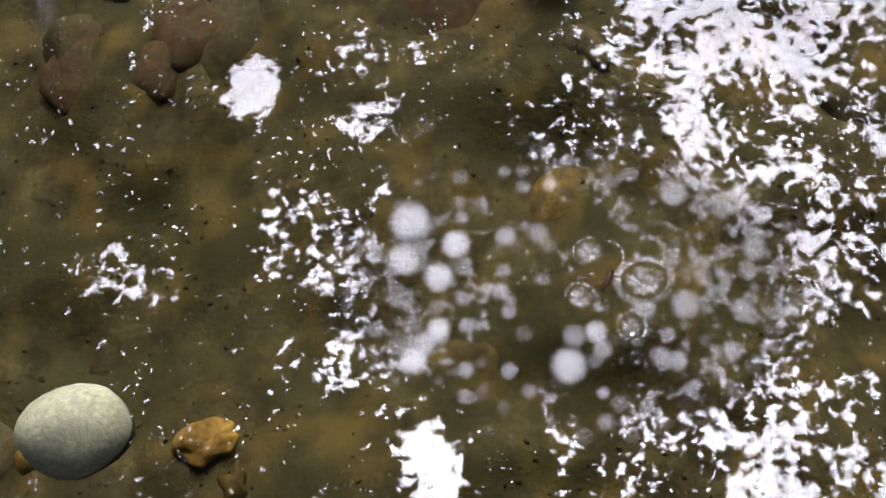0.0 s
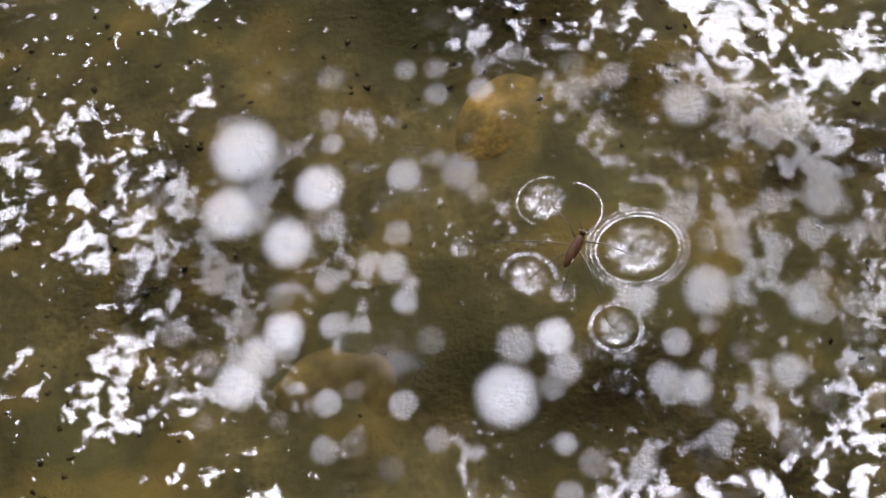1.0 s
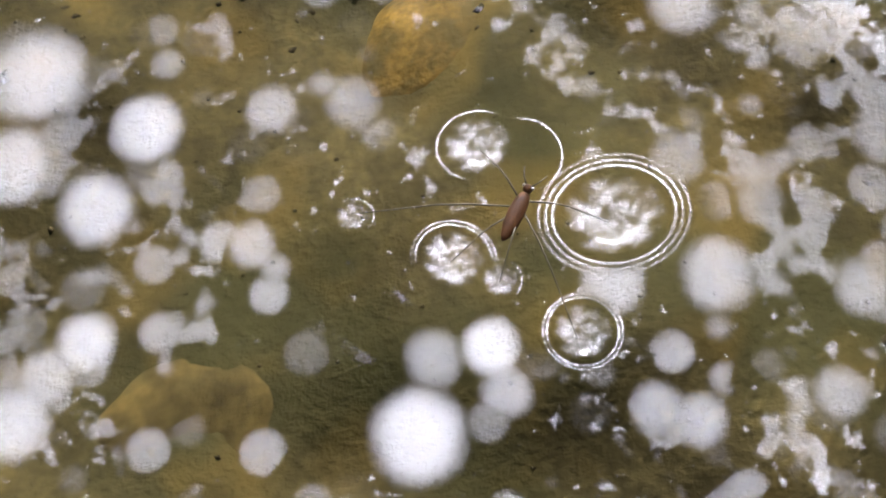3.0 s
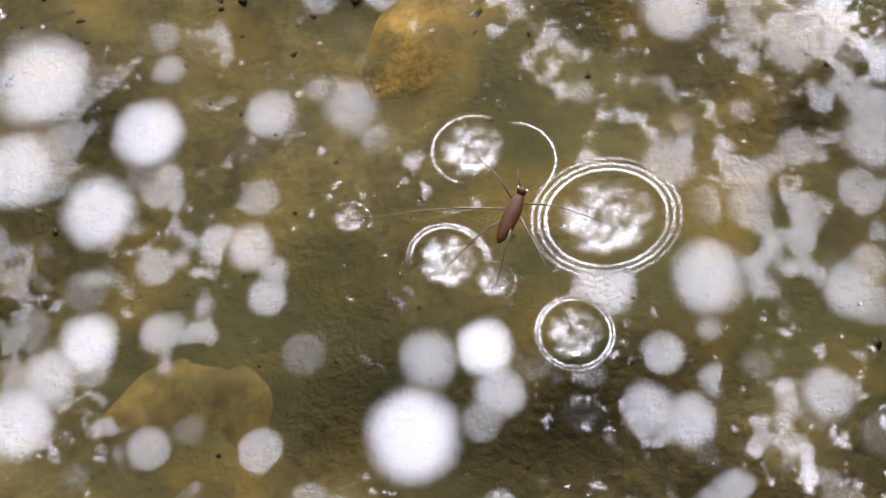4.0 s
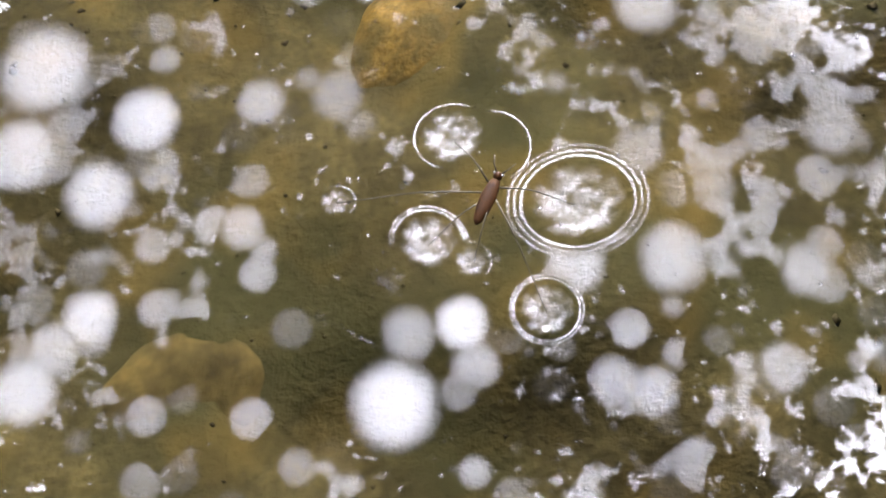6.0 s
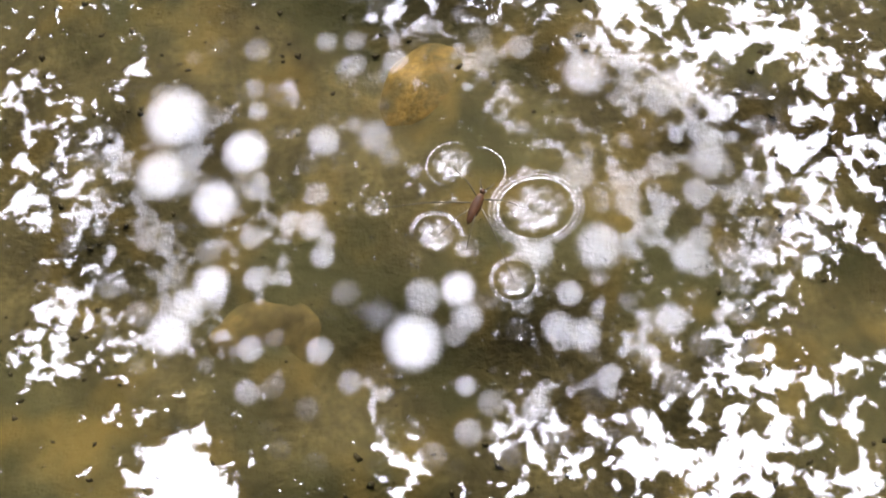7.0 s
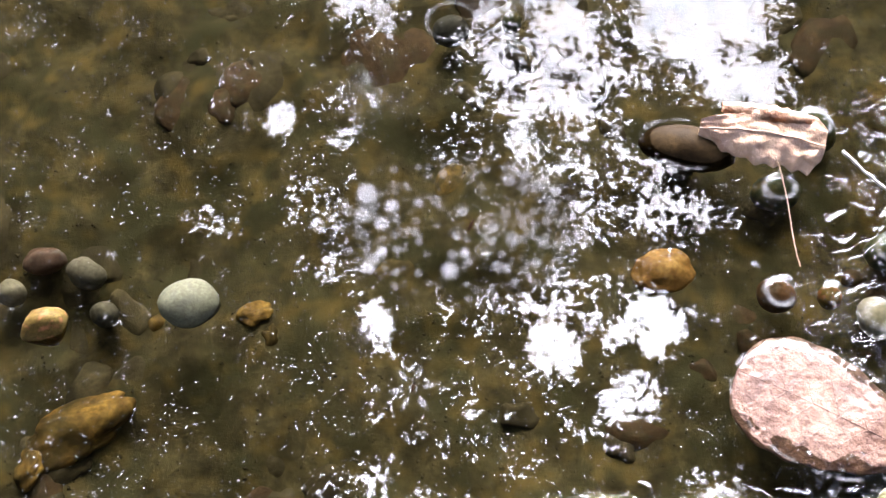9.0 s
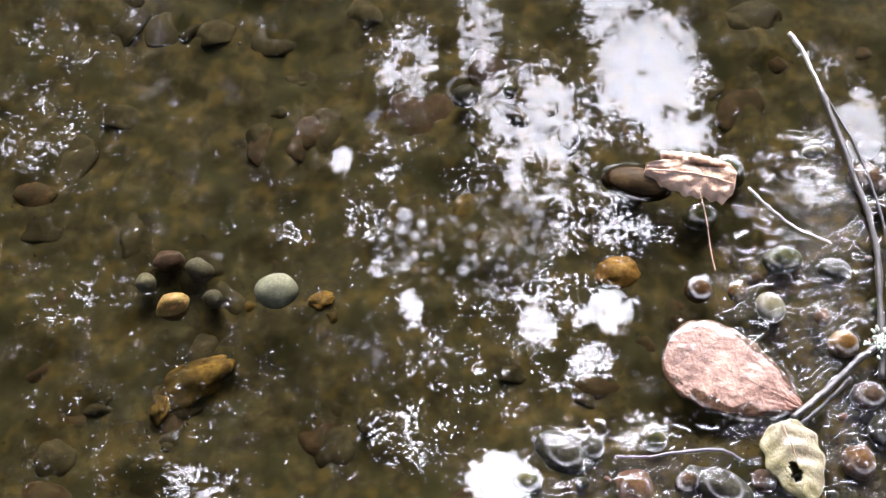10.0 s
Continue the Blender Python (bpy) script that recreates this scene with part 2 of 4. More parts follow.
    curl = calc("MULTIPLY", noise_tex(n, l, at, 60.0, 2.0, 0.45, 1.8).outputs["Fac"], CURL)
    height = calc("ADD", calc("MULTIPLY", swell, clear), calc("MULTIPLY", curl, shoal))
    bp = n.new("ShaderNodeBump")
    bp.inputs["Strength"].default_value, bp.inputs["Distance"].default_value = 1.0, 1.0
    l.new(height, bp.inputs["Height"])
    facing = n.new("ShaderNodeLayerWeight")
    l.new(bp.outputs["Normal"], facing.inputs["Normal"])
    gloss = calc("ADD", 0.0255, calc("MULTIPLY", calc("POWER", facing.outputs["Facing"], 5.0), 0.97))
    level = n.new("ShaderNodeBsdfGlossy")
    level.inputs["Roughness"].default_value = WATER_ROUGH
    l.new(bp.outputs["Normal"], level.inputs["Normal"])
    # one fixed tilt for all masked spots, whatever shape the water has there
    slope = n.new("ShaderNodeCombineXYZ")
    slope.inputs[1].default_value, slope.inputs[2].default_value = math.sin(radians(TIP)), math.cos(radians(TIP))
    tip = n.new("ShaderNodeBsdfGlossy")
    tip.inputs["Roughness"].default_value = SKY_ROUGH
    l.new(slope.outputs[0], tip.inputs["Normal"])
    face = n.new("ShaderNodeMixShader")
    l.new(calc("MULTIPLY", sky_mask, SHARE), face.inputs[0])
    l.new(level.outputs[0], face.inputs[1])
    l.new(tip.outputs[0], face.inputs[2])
    tr = n.new("ShaderNodeBsdfTransparent")
    tr.inputs["Color"].default_value = (0.475, 0.455, 0.40, 1)
    mix = n.new("ShaderNodeMixShader")
    l.new(gloss, mix.inputs[0])
    l.new(tr.outputs[0], mix.inputs[1])
    l.new(face.outputs[0], mix.inputs[2])
    l.new(mix.outputs[0], n["Material Output"].inputs["Surface"])
    return m


WATER_ROUGH, SKY_ROUGH, TIP, CURL, SHARE = 0.05, 0.36, 20.0, 0.0050, 0.92
# painted sky reflections, placed to fit the camera's view: x, y, semi-axes, share of the surface
SKY_PATCHES = [
    (0.127, 0.138, 0.047, 0.068, 0.78), (0.100, 0.187, 0.031, 0.035, 0.62), (0.145, 0.086, 0.032, 0.023, 0.70), (-0.057, 0.147, 0.030, 0.039, 0.58),
    (-0.003, 0.172, 0.020, 0.045, 0.58), (0.040, 0.095, 0.055, 0.061, 0.56), (0.058, 0.027, 0.070, 0.040, 0.42), (-0.069, 0.072, 0.025, 0.028, 0.30),
    (-0.068, 0.000, 0.032, 0.035, 0.36), (0.005, 0.044, 0.037, 0.031, 0.30), (-0.053, -0.050, 0.010, 0.018, 0.66), (0.035, -0.063, 0.018, 0.021, 0.72),
    (0.085, -0.049, 0.024, 0.018, 0.72), (0.072, -0.088, 0.018, 0.018, 0.60), (0.030, -0.038, 0.058, 0.026, 0.38), (-0.055, -0.139, 0.034, 0.027, 0.40),
    (0.008, -0.168, 0.026, 0.019, 0.95), (0.106, -0.139, 0.021, 0.017, 0.50), (0.105, 0.012, 0.030, 0.022, 0.48), (0.015, -0.108, 0.058, 0.032, 0.20)]
SKY_PATCHES += [
    (-0.104, 0.065, 0.009, 0.012, 0.60), (-0.137, 0.007, 0.020, 0.011, 0.35), (-0.089, 0.022, 0.014, 0.015, 0.40), (-0.333, 0.094, 0.042, 0.042, 0.30),
    (-0.301, -0.047, 0.032, 0.019, 0.34), (-0.194, -0.171, 0.028, 0.015, 0.50), (-0.304, 0.176, 0.060, 0.035, 0.18), (0.245, 0.043, 0.021, 0.017, 0.60),
    (0.284, 0.091, 0.021, 0.038, 0.70), (0.261, 0.148, 0.022, 0.017, 0.35), (-0.024, -0.080, 0.067, 0.028, 0.20)]
TRUNK_BAND = [(-0.025, 0.133, 0.008, 0.082, 0.8)]  # painted mirror image of a tree trunk, a dark band
# single painted discs of blurred sky, placed to fit the camera's view: x, y, radius, strength
SKY_DISCS = [
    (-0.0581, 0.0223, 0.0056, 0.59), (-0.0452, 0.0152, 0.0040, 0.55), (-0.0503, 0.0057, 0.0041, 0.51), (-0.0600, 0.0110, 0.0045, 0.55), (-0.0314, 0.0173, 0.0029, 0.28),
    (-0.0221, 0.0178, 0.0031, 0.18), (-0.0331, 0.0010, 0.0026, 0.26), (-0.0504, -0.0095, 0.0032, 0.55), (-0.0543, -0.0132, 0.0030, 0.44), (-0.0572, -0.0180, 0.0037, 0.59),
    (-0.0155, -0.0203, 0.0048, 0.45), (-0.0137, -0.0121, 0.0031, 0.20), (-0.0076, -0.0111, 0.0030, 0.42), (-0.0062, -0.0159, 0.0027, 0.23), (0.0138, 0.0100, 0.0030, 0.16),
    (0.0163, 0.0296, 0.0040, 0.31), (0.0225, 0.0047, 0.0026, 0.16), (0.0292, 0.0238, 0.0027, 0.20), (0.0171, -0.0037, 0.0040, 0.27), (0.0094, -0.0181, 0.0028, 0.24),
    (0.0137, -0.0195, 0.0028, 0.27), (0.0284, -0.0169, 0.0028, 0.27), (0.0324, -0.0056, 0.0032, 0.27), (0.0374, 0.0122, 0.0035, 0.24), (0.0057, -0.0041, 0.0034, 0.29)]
SECOND = (-0.0345, -0.0815)  # where a second insect rests
# painted glints at the insects' feet and round two stones: x, y, semi-axes, turn, bright cap, rings, the side that the
# rings face, how far they run round
GLINTS = [(-0.0083, 0.0122, 0.0047, 0.0042, 20, 0.62, 1, 140, -0.2), (-0.0113, -0.0011, 0.0043, 0.0039, -25, 0.62, 2, 110, -0.3), (-0.0064, -0.0036, 0.0024, 0.0023, 0, 0.5, 1, 30, 0.1),
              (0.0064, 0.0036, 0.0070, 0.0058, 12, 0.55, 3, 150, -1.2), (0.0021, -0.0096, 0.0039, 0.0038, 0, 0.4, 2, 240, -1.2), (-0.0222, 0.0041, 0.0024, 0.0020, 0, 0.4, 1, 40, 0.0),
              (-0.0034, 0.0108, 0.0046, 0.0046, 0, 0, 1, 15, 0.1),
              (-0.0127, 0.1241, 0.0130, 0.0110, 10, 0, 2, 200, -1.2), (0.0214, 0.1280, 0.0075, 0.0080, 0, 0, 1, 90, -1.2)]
GLINTS += [(SECOND[0] + 0.0085 * math.cos(radians(a)), SECOND[1] + 0.0085 * math.sin(radians(a)), 0.0052, 0.0021, a, 1.0, 1, a, 0.2) for a in (12, 70, 128, 188, 243, 305)]
GLINTS += [(*SECOND, 0.0036, 0.0034, 0, 0.8, 0, 0, 0)]
M_bed = grained("silty_bed", (0.0175, 0.0145, 0.0065), (0.046, 0.0388, 0.0172), (0.083, 0.069, 0.029), 75, 700, (0.6, 0.95), 0.0010,
                ((0.088, 0.064, 0.019), 70, 0.60), 0.0, 0.0, ((0.030, 0.030, 0.0125), 30, 0.53))
M_nose = grained("soaked_dark_stone", (0.012, 0.0072, 0.003), (0.027, 0.0165, 0.0068), (0.05, 0.031, 0.0125), 50, 450, (0.4, 0.65), 0.0005,
                 None, 0.0, 0.0)
M_white = grained("pale_limestone", (0.044, 0.0425, 0.024), (0.063, 0.061, 0.036), (0.082, 0.08, 0.052), 60, 700, (0.5, 0.8), 0.0005,
                  ((0.043, 0.043, 0.03), 150, 0.61))
M_yellow = grained("ochre_sandstone", (0.05, 0.028, 0.006), (0.075, 0.048, 0.011), (0.10, 0.07, 0.02), 80, 600, (0.4, 0.7), 0.0006,
                   ((0.22, 0.08, 0.04), 260, 0.62))
M_gold = grained("algae_gold_stone", (0.03, 0.018, 0.006), (0.15, 0.09, 0.022), (0.34, 0.22, 0.05), 90, 400, (0.4, 0.8), 0.001,
                 ((0.035, 0.03, 0.012), 70, 0.50))
M_gold_patch = grained("patchy_gold_stone", (0.05, 0.037, 0.013), (0.13, 0.086, 0.023), (0.26, 0.165, 0.037), 170, 700, (0.5, 0.85), 0.001,
                       ((0.044, 0.037, 0.016), 130, 0.52))
M_orange = grained("orange_stone", (0.12, 0.06, 0.016), (0.23, 0.13, 0.036), (0.33, 0.21, 0.07), 60, 500, (0.4, 0.7), 0.0005,
                   ((0.13, 0.06, 0.02), 200, 0.62), 0.0, 0.2)
M_brown = grained("wet_brown_stone", (0.03, 0.018, 0.008), (0.11, 0.06, 0.028), (0.19, 0.11, 0.05), 50, 450, (0.4, 0.65), 0.0006,
                  ((0.14, 0.12, 0.09), 230, 0.64), 0.3, 0.08)
M_grey = grained("wet_grey_stone", (0.022, 0.022, 0.018), (0.052, 0.052, 0.042), (0.10, 0.10, 0.082), 90, 420, (0.35, 0.6), 0.0007,
                 ((0.05, 0.05, 0.04), 160, 0.58), 0.35, 0.08)
M_green = grained("mossy_green_stone", (0.022, 0.026, 0.013), (0.06, 0.068, 0.036), (0.125, 0.132, 0.08), 90, 420, (0.35, 0.6), 0.0007,
                  ((0.11, 0.09, 0.03), 160, 0.57), 0.3, 0.08)
M_cream = grained("cream_stone", (0.13, 0.125, 0.083), (0.21, 0.2, 0.137), (0.28, 0.265, 0.19), 50, 500, (0.25, 0.5), 0.0004,
                  ((0.2, 0.19, 0.12), 200, 0.64), 0.15, 0.1)
M_silt = grained("silty_grey_stone", (0.07, 0.066, 0.045), (0.12, 0.113, 0.08), (0.17, 0.16, 0.12), 60, 500, (0.5, 0.8), 0.0005)
M_pinkstone = grained("pinkish_stone", (0.07, 0.041, 0.028), (0.12, 0.076, 0.054), (0.17, 0.12, 0.088), 50, 500, (0.25, 0.5), 0.0005,
                      ((0.2, 0.19, 0.15), 200, 0.62), 0.3, 0.1)
M_sunk = grained("silted_olive_stone", (0.022, 0.018, 0.009), (0.050, 0.042, 0.021), (0.085, 0.07, 0.034), 50, 600, (0.5, 0.9), 0.0012,
                 None, 0.25)
M_sunk_red = grained("silted_rust_stone", (0.026, 0.016, 0.008), (0.055, 0.036, 0.018), (0.09, 0.06, 0.027), 90, 500, (0.5, 0.9), 0.001,
                     ((0.042, 0.036, 0.018), 120, 0.55), 0.2)
M_rusty = grained("rusty_silted_stone", (0.027, 0.021, 0.0085), (0.050, 0.039, 0.0155), (0.080, 0.060, 0.021), 110, 600, (0.6, 0.9), 0.0006,
                  ((0.045, 0.038, 0.016), 90, 0.56))
M_gravel = grained("dark_gravel", (0.018, 0.015, 0.008), (0.035, 0.03, 0.015), (0.06, 0.05, 0.024), 300, 900, (0.5, 0.8), 0.0005, None, 0.35, 0.0)
M_leaf_pink = leaf_material("dead_pink_leaf", (0.075, 0.032, 0.017), (0.19, 0.105, 0.068), (0.11, 0.056, 0.034), 0.1, (0.06, 0.024, 0.012), None, ((0.085, 0.032, 0.014), 0.088, 0.118))
M_leaf_tan = leaf_material("dead_tan_leaf", (0.36, 0.20, 0.115), (0.52, 0.335, 0.21), (0.27, 0.14, 0.075), 0.1)
M_leaf_yellow = leaf_material("yellowed_leaf", (0.075, 0.058, 0.024), (0.125, 0.104, 0.052), (0.07, 0.048, 0.02), 0.1, None, (0.085, 0.07, 0.02))
M_vein = grained("leaf_stalk", (0.17, 0.095, 0.055), (0.3, 0.19, 0.12), (0.4, 0.29, 0.2), 200, 900, (0.4, 0.6), 0.0002)
M_twig = grained("wet_dark_bark", (0.008, 0.006, 0.005), (0.022, 0.017, 0.012), (0.045, 0.038, 0.032), 90, 600, (0.3, 0.6), 0.0008, None, 0.0, 0.12)
M_twig_pale = grained("bleached_bark", (0.16, 0.14, 0.11), (0.32, 0.29, 0.24), (0.5, 0.47, 0.42), 90, 600, (0.4, 0.7), 0.0005)
M_moss = grained("grey_lichen", (0.16, 0.18, 0.13), (0.32, 0.35, 0.28), (0.5, 0.52, 0.45), 150, 900, (0.6, 0.9), 0.001)
M_insect = grained("insect_body", (0.005, 0.0018, 0.0004), (0.011, 0.0042, 0.0009), (0.02, 0.008, 0.002), 900, 4000, (0.5, 0.7), 0.00003)
M_insect_leg = grained("insect_leg", (0.014, 0.012, 0.008), (0.022, 0.019, 0.013), (0.035, 0.03, 0.021), 900, 4000, (0.6, 0.8), 0.00002)
for dull in (M_insect, M_insect_leg, M_nose, M_white):
    dull.node_tree.nodes["Principled BSDF"].inputs["Specular IOR Level"].default_value = 0.03
for under in (M_bed, M_sunk, M_sunk_red, M_gravel, M_gold, M_gold_patch, M_rusty, M_silt, M_cream, M_orange, M_brown, M_grey, M_green, M_pinkstone, M_yellow):
    # stone mirrors little under water, whose index is near its own
    under.node_tree.nodes["Principled BSDF"].inputs["Specular IOR Level"].default_value = 0.05
    under.node_tree.nodes["Principled BSDF"].inputs["Coat Weight"].default_value = 0.0
M_bark = grained("tree_bark", (0.015, 0.012, 0.009), (0.045, 0.036, 0.026), (0.10, 0.085, 0.065), 4, 40, (0.7, 0.95), 0.02)
M_crown = crown_material("canopy_leaves", (0.03, 0.05, 0.014), (0.075, 0.11, 0.03))


# ---- building helpers ----
def mesh_object(name, verts, faces, material, parent=None, smooth=True):
    me = bpy.data.meshes.new(name)
    verts = np.asarray(verts, dtype=np.float32)
    faces = np.asarray(faces, dtype=np.int32)
    k = faces.shape[1]
    me.vertices.add(len(verts))
    me.vertices.foreach_set("co", verts.ravel())
    me.loops.add(faces.size)
    me.loops.foreach_set("vertex_index", faces.ravel())
    me.polygons.add(len(faces))
    me.polygons.foreach_set("loop_start", np.arange(0, faces.size, k, dtype=np.int32))
    me.polygons.foreach_set("loop_total", np.full(len(faces), k, dtype=np.int32))
    me.update(calc_edges=True)
    me.validate()
    me.polygons.foreach_set("use_smooth", np.full(len(me.polygons), smooth))
    me.materials.append(material)
    ob = new(name, me)
    ob.parent = parent
    return ob


def part(name, bm, material, parent, label="", smooth=True):
    me = bpy.data.meshes.new(name)
    bm.to_mesh(me)
    bm.free()
    me.polygons.foreach_set("use_smooth", np.full(len(me.polygons), smooth))
    me.materials.append(material)
    ob = new(name, me)
    ob.parent = parent
    return tagged(ob, label=label) if label else ob


def tube(bm, points, radii, sides=8):
    """A tapering tube with closed ends along the points."""
    points = [Vector(p) for p in points]
    rings = []
    side = Vector((0, 0, 1))
    for i, p in enumerate(points):
        d = (points[min(i + 1, len(points) - 1)] - points[max(i - 1, 0)]).normalized()
        ref = side if abs(d.dot(side)) < 0.95 else Vector((1, 0, 0))
        u = d.cross(ref).normalized()
        v = d.cross(u)
        rings.append([bm.verts.new(p + radii[i] * (u * math.cos(a) + v * math.sin(a)))
                      for a in (2 * math.pi * k / sides for k in range(sides))])
    for a, b in zip(rings, rings[1:]):
        for k in range(sides):
            bm.faces.new((a[k], a[(k + 1) % sides], b[(k + 1) % sides], b[k]))
    bm.faces.new(rings[0][::-1])
    bm.faces.new(rings[-1])
    bmesh.ops.recalc_face_normals(bm, faces=bm.faces)
    return bm


def wobbly(points, steps, amount, seed):
    """A denser, slightly crooked line through the points."""
    r = random.Random(seed)
    pts = [Vector(p) for p in points]
    out = []
    for i in range(len(pts) - 1):
        p0, p1, p2, p3 = pts[max(i - 1, 0)], pts[i], pts[i + 1], pts[min(i + 2, len(pts) - 1)]
        for k in range(steps):
            t = k / steps
            q = 0.5 * ((2 * p1) + (p2 - p0) * t + (2 * p0 - 5 * p1 + 4 * p2 - p3) * t * t + (3 * p1 - p0 - 3 * p2 + p3) * t ** 3)
            out.append(q + Vector((r.uniform(-1, 1), r.uniform(-1, 1), r.uniform(-0.5, 0.5))) * amount)
    out.append(pts[-1])
    return out


# ---- the bed and the banks ----
def smooth01(v):
    v = np.clip(v, 0, 1)
    return v * v * (3 - 2 * v)


def value_noise(x, y, scale, seed):
    """Smooth lattice noise, about -1 to 1."""
    r = np.random.default_rng(seed)
    g = r.uniform(-1, 1, (64, 64))
    u, v = x * scale + 17.3, y * scale + 29.1
    i, j = np.floor(u).astype(int), np.floor(v).astype(int)
    a, b = smooth01(u - i), smooth01(v - j)
    q = lambda m, n: g[m % 64, n % 64]
    return (q(i, j) * (1 - a) + q(i + 1, j) * a) * (1 - b) + (q(i, j + 1) * (1 - a) + q(i + 1, j + 1) * a) * b


def bed_height(x, y):
    deep = -0.034 + 0.012 * smooth01((x + 0.2) / 0.25)
    shallow = smooth01((x - 0.13 - 0.5 * (y + 0.1)) / 0.12) + smooth01((-0.115 - y - 0.5 * np.maximum(0.0, 0.03 - x)) / 0.05)
    z = deep + (0.012) * np.clip(shallow, 0, 1)
    z = z + 0.0055 * value_noise(x, y, 22, 1) + 0.0032 * value_noise(x, y, 52, 2) + 0.0010 * value_noise(x, y, 150, 3)
    r = np.hypot(x * 0.8, y)
    bank = smooth01((r - 1.3) / 1.2)
    far = np.maximum(0.0, r - 2.2)
    return z + bank * (0.42 + 0.1 * value_noise(x, y, 1.3, 4)) + 0.06 * far + 0.05 * bank * value_noise(x, y, 4, 5)


def axis(marks):
    """Grid lines: (from, to, step) stretches joined end to end."""
    out = [np.arange(a, b - 1e-9, s) for a, b, s in marks]
    return np.concatenate(out + [[marks[-1][1]]])


def sheet(name, xs, ys, height, material):
    gx, gy = np.meshgrid(xs, ys)
    z = height(gx, gy)
    verts = np.stack([gx, gy, z], -1).reshape(-1, 3)
    w = len(xs)
    i = (np.arange(len(ys) - 1)[:, None] * w + np.arange(w - 1)[None]).ravel()
    return mesh_object(name, verts, np.stack([i, i + 1, i + w + 1, i + w], -1), material)


far_steps = [(-60, -12, 6), (-12, -3, 0.6), (-3, -0.6, 0.06)]
ground = sheet("ground", axis(far_steps + [(-0.6, 0.6, 0.004), (0.6, 3, 0.06), (3, 12, 0.6), (12, 60, 6)]),
               axis(far_steps + [(-0.6, 0.6, 0.004), (0.6, 3, 0.06), (3, 12, 0.6), (12, 60, 6)]), bed_height, M_bed)
tagged(ground, "brown silty stream bed rising to earth banks", "stream bed", kind="structure")


def bed_at(x, y):
    return float(bed_height(np.array([x]), np.array([y]))[0])


# ---- stones ----
rims = []  # waterlines of what breaks the surface: x, y, semi-axes, turn, rise, width


def stone(name, label, x, y, a, b, turn, top, c, material, seed, lump=0.12, rise=None, cut=0.0, detail=3, group="stones in the stream"):
    """A worn stone, semi-axes a, b, c, its crown at height top; those that break the surface draw the water up round them."""
    r = random.Random(seed)
    if rise is not None and top < 0.0065:  # awash under the drawn-up film
        top = min(top, 0.0012)
    bm = bmesh.new()
    bmesh.ops.create_icosphere(bm, subdivisions=detail, radius=1)
    off = Vector((r.uniform(-50, 50), r.uniform(-50, 50), r.uniform(-50, 50)))
    planes = [(Vector((r.uniform(-1, 1), r.uniform(-1, 1), r.uniform(-0.6, 1))).normalized(), r.uniform(0.62, 0.85)) for _ in range(5)]
    for v in bm.verts:
        d = v.co.normalized()
        k = 1 + lump * noise.noise(d * 1.3 + off) + 0.35 * lump * noise.noise(d * 3.1 + off) + 0.12 * lump * noise.noise(d * 8 + off)
        p = d * k
        for nrm, dist in planes:
            over = p.dot(nrm) - dist
            if over > 0:
                p -= nrm * over * cut
        v.co = Vector((p.x * a, p.y * b, p.z * c))
    high = max(v.co.z for v in bm.verts)
    for v in bm.verts:
        v.co.z -= high - c
    ob = part(name, bm, material, None)
    ob.matrix_basis = pose(x, y, top - c, 0, 0, turn)
    tagged(ob, label, "stone", group)
    if rise is not None:
        k = math.sqrt(max(0.15, 1 - ((top - c) / c) ** 2)) if top > 0 else 0.8
        rims.append((x, y, a * k, b * k, radians(turn), rise * 1.5, 0.0026))
    return ob


stone("smooth_stone", "pale grey oval river stone standing out of the water", -0.148, -0.036, 0.0155, 0.0128, 8, 0.010, 0.012, M_white, 3, 0.09)
stone("angular_stone", "yellow angular stone with rust spots, wet", -0.2215, -0.0458, 0.0135, 0.0108, 15, 0.004, 0.014, M_yellow, 8, 0.14, None, 0.85)
stone("pebble", "small grey pebble just under water", -0.2455, -0.0228, 0.0076, 0.0070, 20, -0.012, 0.010, M_cream, 5, 0.12)
stone("pebble", "dull grey-green pebble under water", -0.1965, -0.0345, 0.0076, 0.0068, 0, -0.014, 0.010, M_silt, 15, 0.12)
stone("stone", "rusty red submerged stone", -0.2308, -0.0045, 0.0118, 0.0078, 5, -0.0175, 0.008, M_pinkstone, 16, 0.2, None, 0.4)
stone("stone", "grey submerged stone with a wet sheen", -0.2075, -0.0125, 0.0105, 0.0082, -20, -0.013, 0.010, M_silt, 17, 0.15)
stone("rock", "long rough rock coated with golden algae under water", -0.2085, -0.0925, 0.027, 0.0145, 32, -0.0245, 0.009, M_gold, 21, 0.5, None, 0.6, 4)
stone("rock", "small golden algae-coated rock under water", -0.2297, -0.1145, 0.0066, 0.0100, -10, -0.0225, 0.008, M_gold, 22, 0.45, None, 0.5, 4)
stone("pebble", "orange pebble under water", -0.1197, -0.0347, 0.0088, 0.0066, 5, bed_at(-0.1197, -0.0347) + 0.0035, 0.0045, M_gold, 23, 0.5, None, 0.4, 4)
stone("pebble", "orange pebble under water", -0.1094, -0.0464, 0.0048, 0.006, 0, bed_at(-0.1094, -0.0464) + 0.003, 0.004, M_gold, 24, 0.5, None, 0.4, 4)
stone("pebble", "orange-brown pebble under water", -0.1713, -0.036, 0.007, 0.0065, 0, bed_at(-0.1713, -0.036) + 0.003, 0.005, M_gold, 25, 0.4, None, 0.4)
stone("stone", "golden stone on the bed under the water strider", -0.0116, 0.0383, 0.0150, 0.0105, 60, bed_at(-0.0116, 0.0383) + 0.0009, 0.0060, M_gold_patch, 26, 0.16, None, 0.0, 4)
